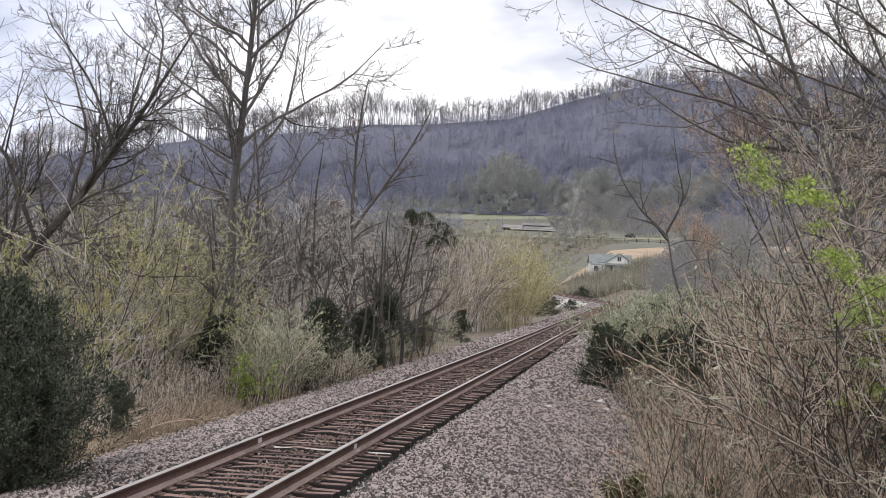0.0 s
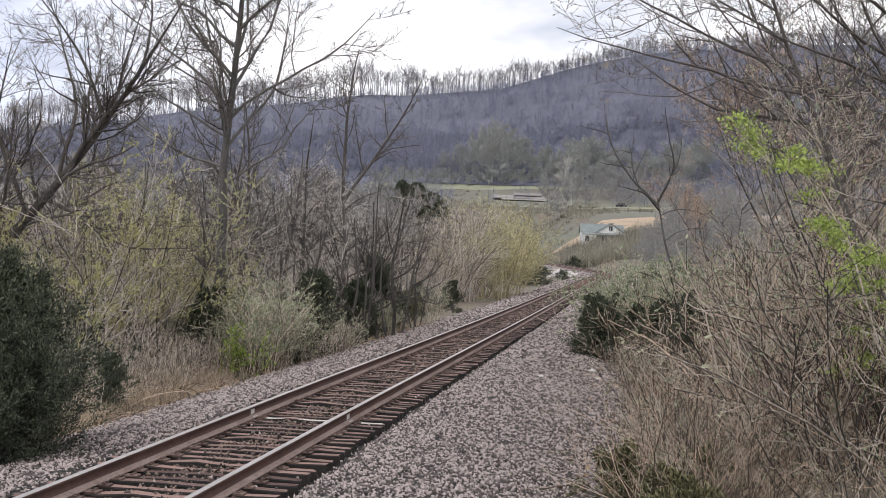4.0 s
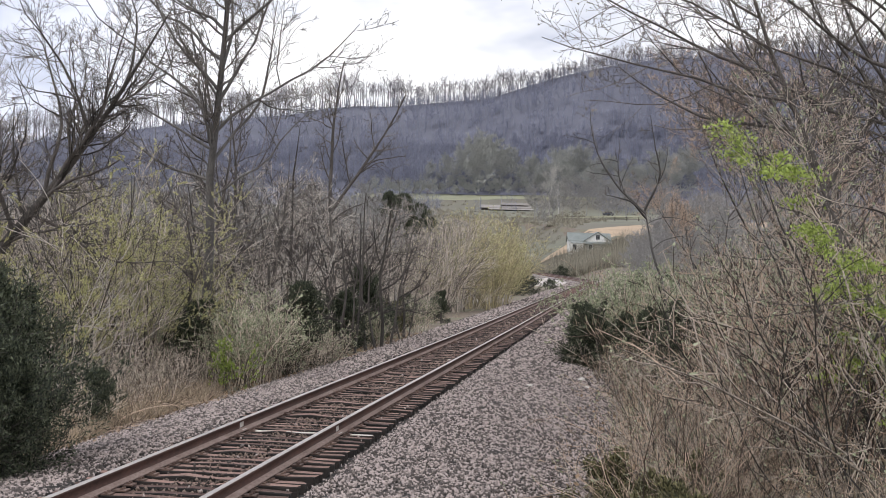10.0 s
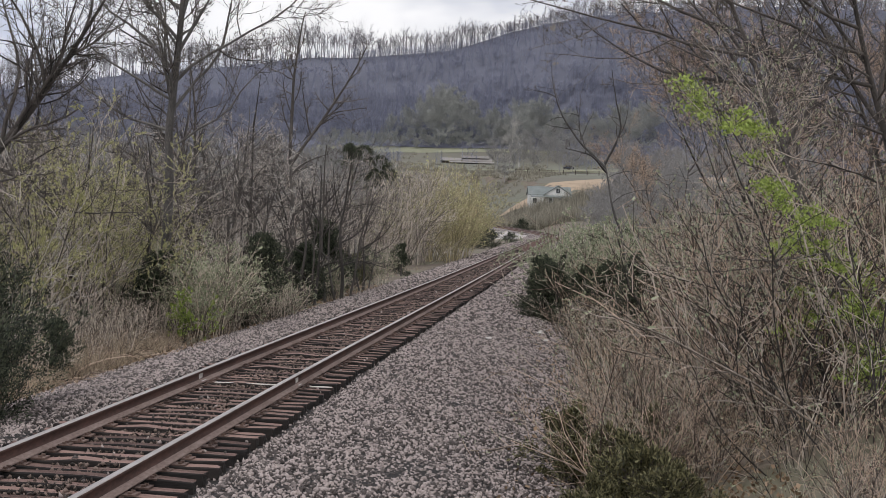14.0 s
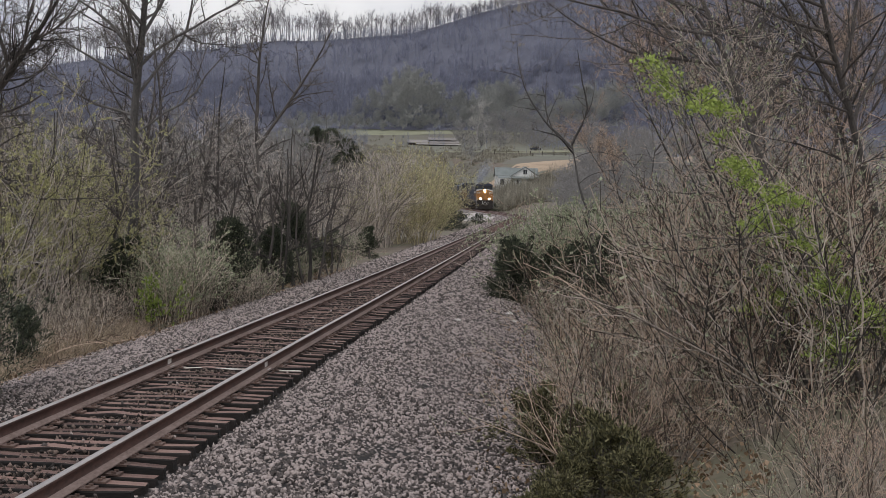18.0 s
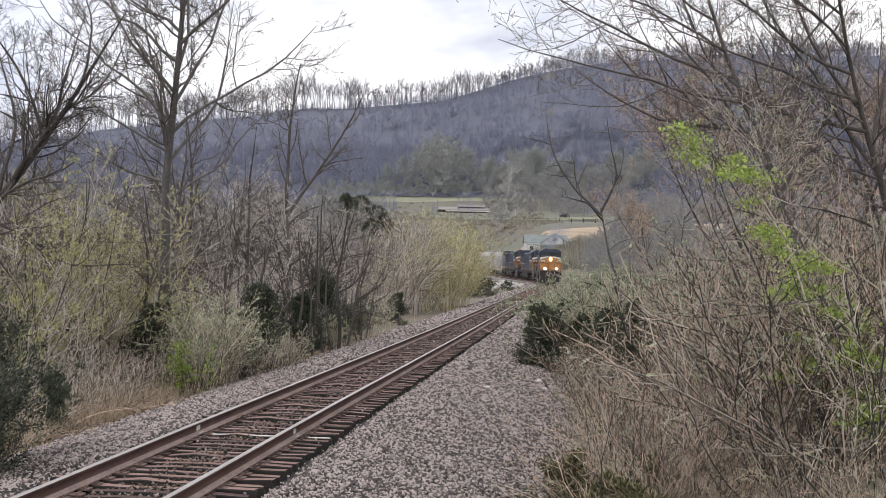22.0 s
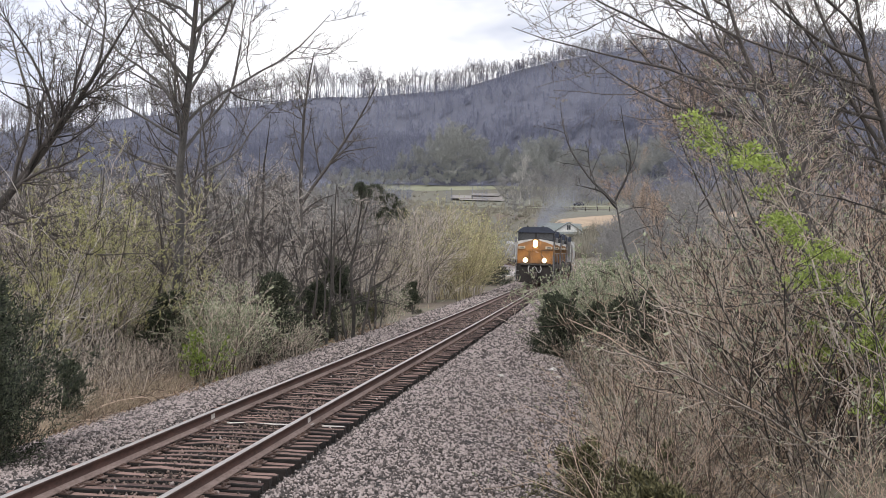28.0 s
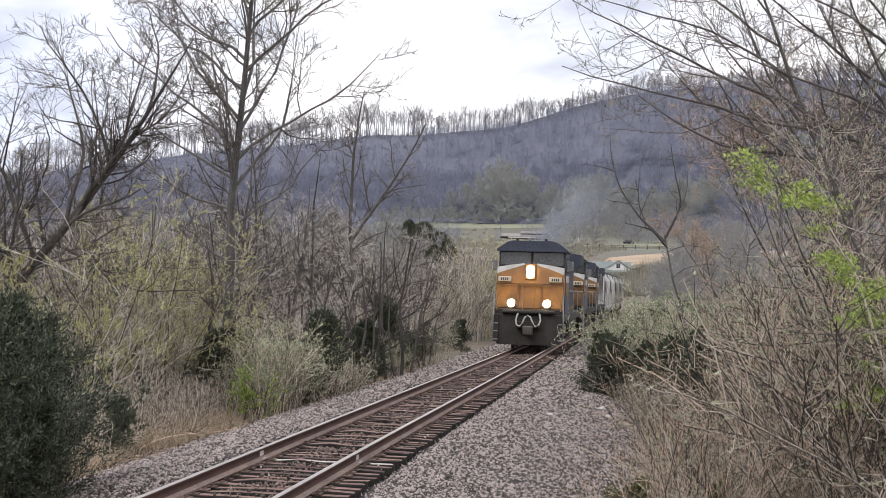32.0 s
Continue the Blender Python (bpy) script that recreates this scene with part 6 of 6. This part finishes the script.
        for y in (10.25, -10.45):
            st = part("step_well", boxes((s * 1.42 - 0.09, s * 1.42 + 0.09, y - 0.35, y + 0.3, 0.35, 1.5)), M_BLACK, L)
            for z in (0.42, 0.78, 1.12):
                part("step", boxes((s * 1.45 - 0.14, s * 1.45 + 0.14, y - 0.33, y + 0.32, z, z + 0.05)), M_GREY, st)
            d = 1 if y > 0 else -1
            part("grab_rail", tube(bmesh.new(), [(s * 1.53, y + d * 0.1, 0.45), (s * 1.55, y + d * 0.36, 0.9), (s * 1.54, y + d * 0.42, 1.5), (s * 1.5, y + d * 0.2, 2.5)], 0.03, 6), M_GREY, L, "grey grab rail beside the steps")
        part("platform_rail", tube(bmesh.new(), [(s * 1.4, 10.35, 1.7), (s * 1.38, 10.35, 2.2), (s * 1.0, 10.35, 2.82), (s * 0.3, 10.35, 2.86), (s * 0.24, 10.35, 1.7)], 0.022, 5), M_YELLOW, L)
        part("hood_stripe", boxes((s * 0.953 - 0.004, s * 0.953 + 0.004, -9.9, 5.7, 1.62, 1.8)), M_YELLOW_OLD, L)
    part("pilot", prism(bmesh.new(), [(-1.5, 1.5), (1.5, 1.5), (1.48, 0.62), (1.36, 0.22), (-1.36, 0.22), (-1.48, 0.62)], "y", 10.2, 10.42), M_BLACK, L, "dark snow plow pilot")
    part("pilot_face", boxes((-1.5, 1.5, 9.9, 10.3, 1.2, 1.78), bevel=0.03), M_BLACK, L)
    part("anticlimber", boxes((-1.15, 1.15, 10.3, 10.62, 1.58, 1.74), bevel=0.05), M_BLACK, L)
    part("coupler", boxes((-0.14, 0.14, 10.3, 11.1, 0.72, 1.0), (-0.24, 0.2, 10.85, 11.15, 0.66, 1.06), bevel=0.05), M_WHEEL, L)
    part("rear_coupler", boxes((-0.14, 0.14, -11.1, -10.3, 0.72, 1.0), bevel=0.05), M_WHEEL, L)
    hose = [(-0.50, 10.66, 1.60), (-0.56, 10.72, 1.32), (-0.48, 10.76, 1.1), (-0.34, 10.78, 1.04), (-0.22, 10.78, 1.2), (-0.12, 10.78, 1.44), (0.0, 10.78, 1.52), (0.12, 10.78, 1.44), (0.22, 10.78, 1.2), (0.34, 10.78, 1.04), (0.48, 10.76, 1.1), (0.52, 10.72, 1.32), (0.44, 10.66, 1.60)]
    part("hose", tube(bmesh.new(), hose, 0.04, 6), M_WHITE, L, "looped pale air hose")
    # hood, radiator wings, roof gear
    part("hood", prism(bmesh.new(), [(-0.95, 1.5), (0.95, 1.5), (0.95, 4.2), (0.7, 4.4), (-0.7, 4.4), (-0.95, 4.2)], "y", -6.4, 5.9), M_BLUE, L)
    part("radiator", prism(bmesh.new(), [(-0.95, 1.5), (0.95, 1.5), (0.95, 3.7), (1.5, 4.05), (1.5, 4.62), (-1.5, 4.62), (-1.5, 4.05), (-0.95, 3.7)], "y", -10.2, -6.4), M_BLUE, L)
    for k in range(10):
        y = -5.9 + k * 1.14
        for s in (-1, 1):
            part("hood_door", boxes((s * 0.965 - 0.018, s * 0.965 + 0.018, y, y + 1.02, 1.95, 3.75), bevel=0.01), M_BLUE, L)
    for y in (-9.4, -8.2, -7.0):
        for s in (-1, 1):
            part("radiator_grille", boxes((s * 1.505 - 0.01, s * 1.505 + 0.01, y - 0.5, y + 0.5, 4.1, 4.56)), M_BLACK, L)
    part("exhaust_stack", boxes((-0.35, 0.35, 0.9, 1.9, 4.4, 4.66), bevel=0.03), M_BLACK, L)
    part("dynamic_brake_box", boxes((-0.85, 0.85, 2.6, 5.4, 4.35, 4.62), bevel=0.05), M_GREY, L)
    part("horn", tube(bmesh.new(), [(0.3, 6.6, 4.78), (0.3, 6.6, 4.96), (0.3, 7.1, 4.96)], 0.06, 6), M_GREY, L)
    for x in (-0.55, 0.75):
        part("antenna", boxes((x - 0.06, x + 0.06, 8.0, 8.3, 4.80, 4.94), bevel=0.02), M_BLACK, L)
    part("fuel_tank", prism(bmesh.new(), [(-1.45, 0.55), (-1.2, 0.3), (1.2, 0.3), (1.45, 0.55), (1.45, 1.25), (-1.45, 1.25)], "y", -3.2, 3.4), M_BLACK, L)
    for y in (7.0, -7.0):
        truck_under(L, y, (-2.0, 0, 2.0), 2.5)
    return L


def hopper(label, paint):
    H = tagged(new("hopper_car"), label, "freight car", "freight train")
    side = [(-1.2, 1.15), (-1.5, 1.6), (-1.56, 2.6), (-1.5, 3.6), (-1.1, 4.3), (-0.5, 4.5), (0.5, 4.5), (1.1, 4.3), (1.5, 3.6), (1.56, 2.6), (1.5, 1.6), (1.2, 1.15)]
    bm = prism(bmesh.new(), side, "y", -7.1, 7.1)
    for v in bm.verts:
        if abs(v.co.y) > 7 and v.co.z < 2.6:
            v.co.y *= 0.80
    part("body", bm, paint, H)
    for k in range(4):
        y = -5.4 + k * 3.6
        part("rib", prism(bmesh.new(), [(a * 1.015, b) for a, b in side], "y", y - 0.05, y + 0.05), paint, H)
    for k in range(3):
        y = -4.2 + 4.2 * k
        part("discharge_bay", prism(bmesh.new(), [(y - 1.7, 1.3), (y + 1.7, 1.3), (y + 0.35, 0.45), (y - 0.35, 0.45)], "x", -1.1, 1.1), paint, H)
    for s in (-1, 1):
        part("sill", boxes((s * 1.42 - 0.1, s * 1.42 + 0.1, -8.5, 8.5, 1.05, 1.3)), paint, H)
        part("end_platform", boxes((-1.4, 1.4, s * 7.9 - 0.6, s * 7.9 + 0.6, 1.05, 1.22)), M_BLACK, H)
        part("coupler", boxes((-0.14, 0.14, s * 8.8 - 0.35, s * 8.8 + 0.35, 0.72, 1.0), bevel=0.04), M_WHEEL, H)
        for x in (-1.35, 1.35):
            part("corner_post", tube(bmesh.new(), [(x, s * 8.4, 1.2), (x, s * 7.15, 4.2)], 0.06, 5), paint, H)
        part("ladder", tube(bmesh.new(), [(1.45, s * 8.0, 1.2), (1.45, s * 8.0, 4.2)], 0.04, 5), paint, H)
        part("roof_walk", boxes((s * 0.8 - 0.22, s * 0.8 + 0.22, -7.6, 7.6, 4.52, 4.58)), M_GREY, H)
        truck_under(H, s * 6.4, (-0.89, 0.89), 1.3)
    for k in range(5):
        part("hatch", boxes((-0.42, 0.42, -5.8 + k * 2.9 - 0.9, -5.8 + k * 2.9 + 0.9, 4.5, 4.64), bevel=0.04), paint, H)
    return H


LEAD = locomotive("yellow-nosed dark blue diesel locomotive with lit headlights", True, M_YELLOW)
SECOND = locomotive("second yellow-nosed dark blue diesel locomotive, lamps unlit", False, M_YELLOW_OLD)
THIRD = copy_thing(SECOND, Matrix())
CARS = [hopper("pale grey covered hopper car behind the locomotives", M_HOPPER)]
CARS.append(copy_thing(CARS[0], Matrix()))
GREEN = hopper("grey-green covered hopper car", M_HOPPER_DARK)
CARS += [GREEN, copy_thing(GREEN, Matrix()), copy_thing(CARS[0], Matrix()), copy_thing(CARS[0], Matrix())]


M_SMOKE = material("grey_blue_smoke", (0.28, 0.30, 0.35), (0.42, 0.445, 0.50), 1.0, 1.0, 0.0, gloss=0.0)


def plume():
    """Thin exhaust: puffs of fine drifting specks that trail back from the stack."""
    rng = np.random.default_rng(61)
    root = tagged(new("exhaust_smoke"), "thin bluish diesel smoke above the lead locomotive", "smoke", "freight train")
    for k in range(12):
        f = (k + 0.5) / 12
        n = 9000
        p = rng.normal(0, 1, (n, 3)) * (0.22 + 0.62 * f) * np.array([1, 1.3, 0.9])
        size = (0.010, 0.020)
        v, q = flakes(rng, p, size, None, 1.0)
        ob = part_mesh("puff", mesh_of("puff", v, q, mat=M_SMOKE), root)
        tagged(ob, kind="stuff")
        ob.location = (-2.4 * f + rng.normal(0, 0.3), 1.4 - 8.0 * f, 4.75 + 3.4 * f ** 0.7 + rng.normal(0, 0.2))
    return root


PLUME = plume()


# ---- movement: the train comes round the bend and towards the camera ----
TRAIN_TIMES = [0, 17, 19, 20.5, 23, 24.5, 28, 30, 32]
TRAIN_PLACES = [66 + 14.87 * (32 - t) for t in TRAIN_TIMES]


def on_line(ahead, behind):
    """The pose of a vehicle whose trucks stand at two places along the line; it faces back along the line."""
    (a, _), (b, _) = line_at(ahead), line_at(behind)
    a, b = Vector(a), Vector(b)
    y = (a - b).normalized()
    x = y.cross(Vector((0, 0, 1))).normalized()
    z = x.cross(y)
    m = Matrix((x, y, z)).transposed().to_4x4()
    m.translation = (a + b) / 2
    return m


def motions():
    times = [0.5 * k for k in range(65)]
    front = np.interp(times, TRAIN_TIMES, TRAIN_PLACES)
    back = 0.0
    for ob, length, reach in [(LEAD, 22.2, 7.0), (SECOND, 22.2, 7.0), (THIRD, 22.2, 7.0)] + [(c, 18.0, 6.4) for c in CARS]:
        mid = back + length / 2
        walk(ob, [(t, on_line(s + mid - reach, s + mid + reach)) for t, s in zip(times, front)])
        if ob is LEAD:
            walk(PLUME, [(t, on_line(s + mid - reach, s + mid + reach)) for t, s in zip(times, front)])
        back += length
    # the lead locomotive's wheels roll
    beats = [k / 30 for k in range(961)]
    rolled = np.degrees((front[0] - np.interp(beats, times, front)) / 0.52)
    for wheel in [o for o in LEAD.children_recursive if o.name.startswith("wheel_set")]:
        x, y, z = wheel.location
        walk(wheel, [(t, pose(x, y, z, -a)) for t, a in zip(beats, rolled)])


motions()
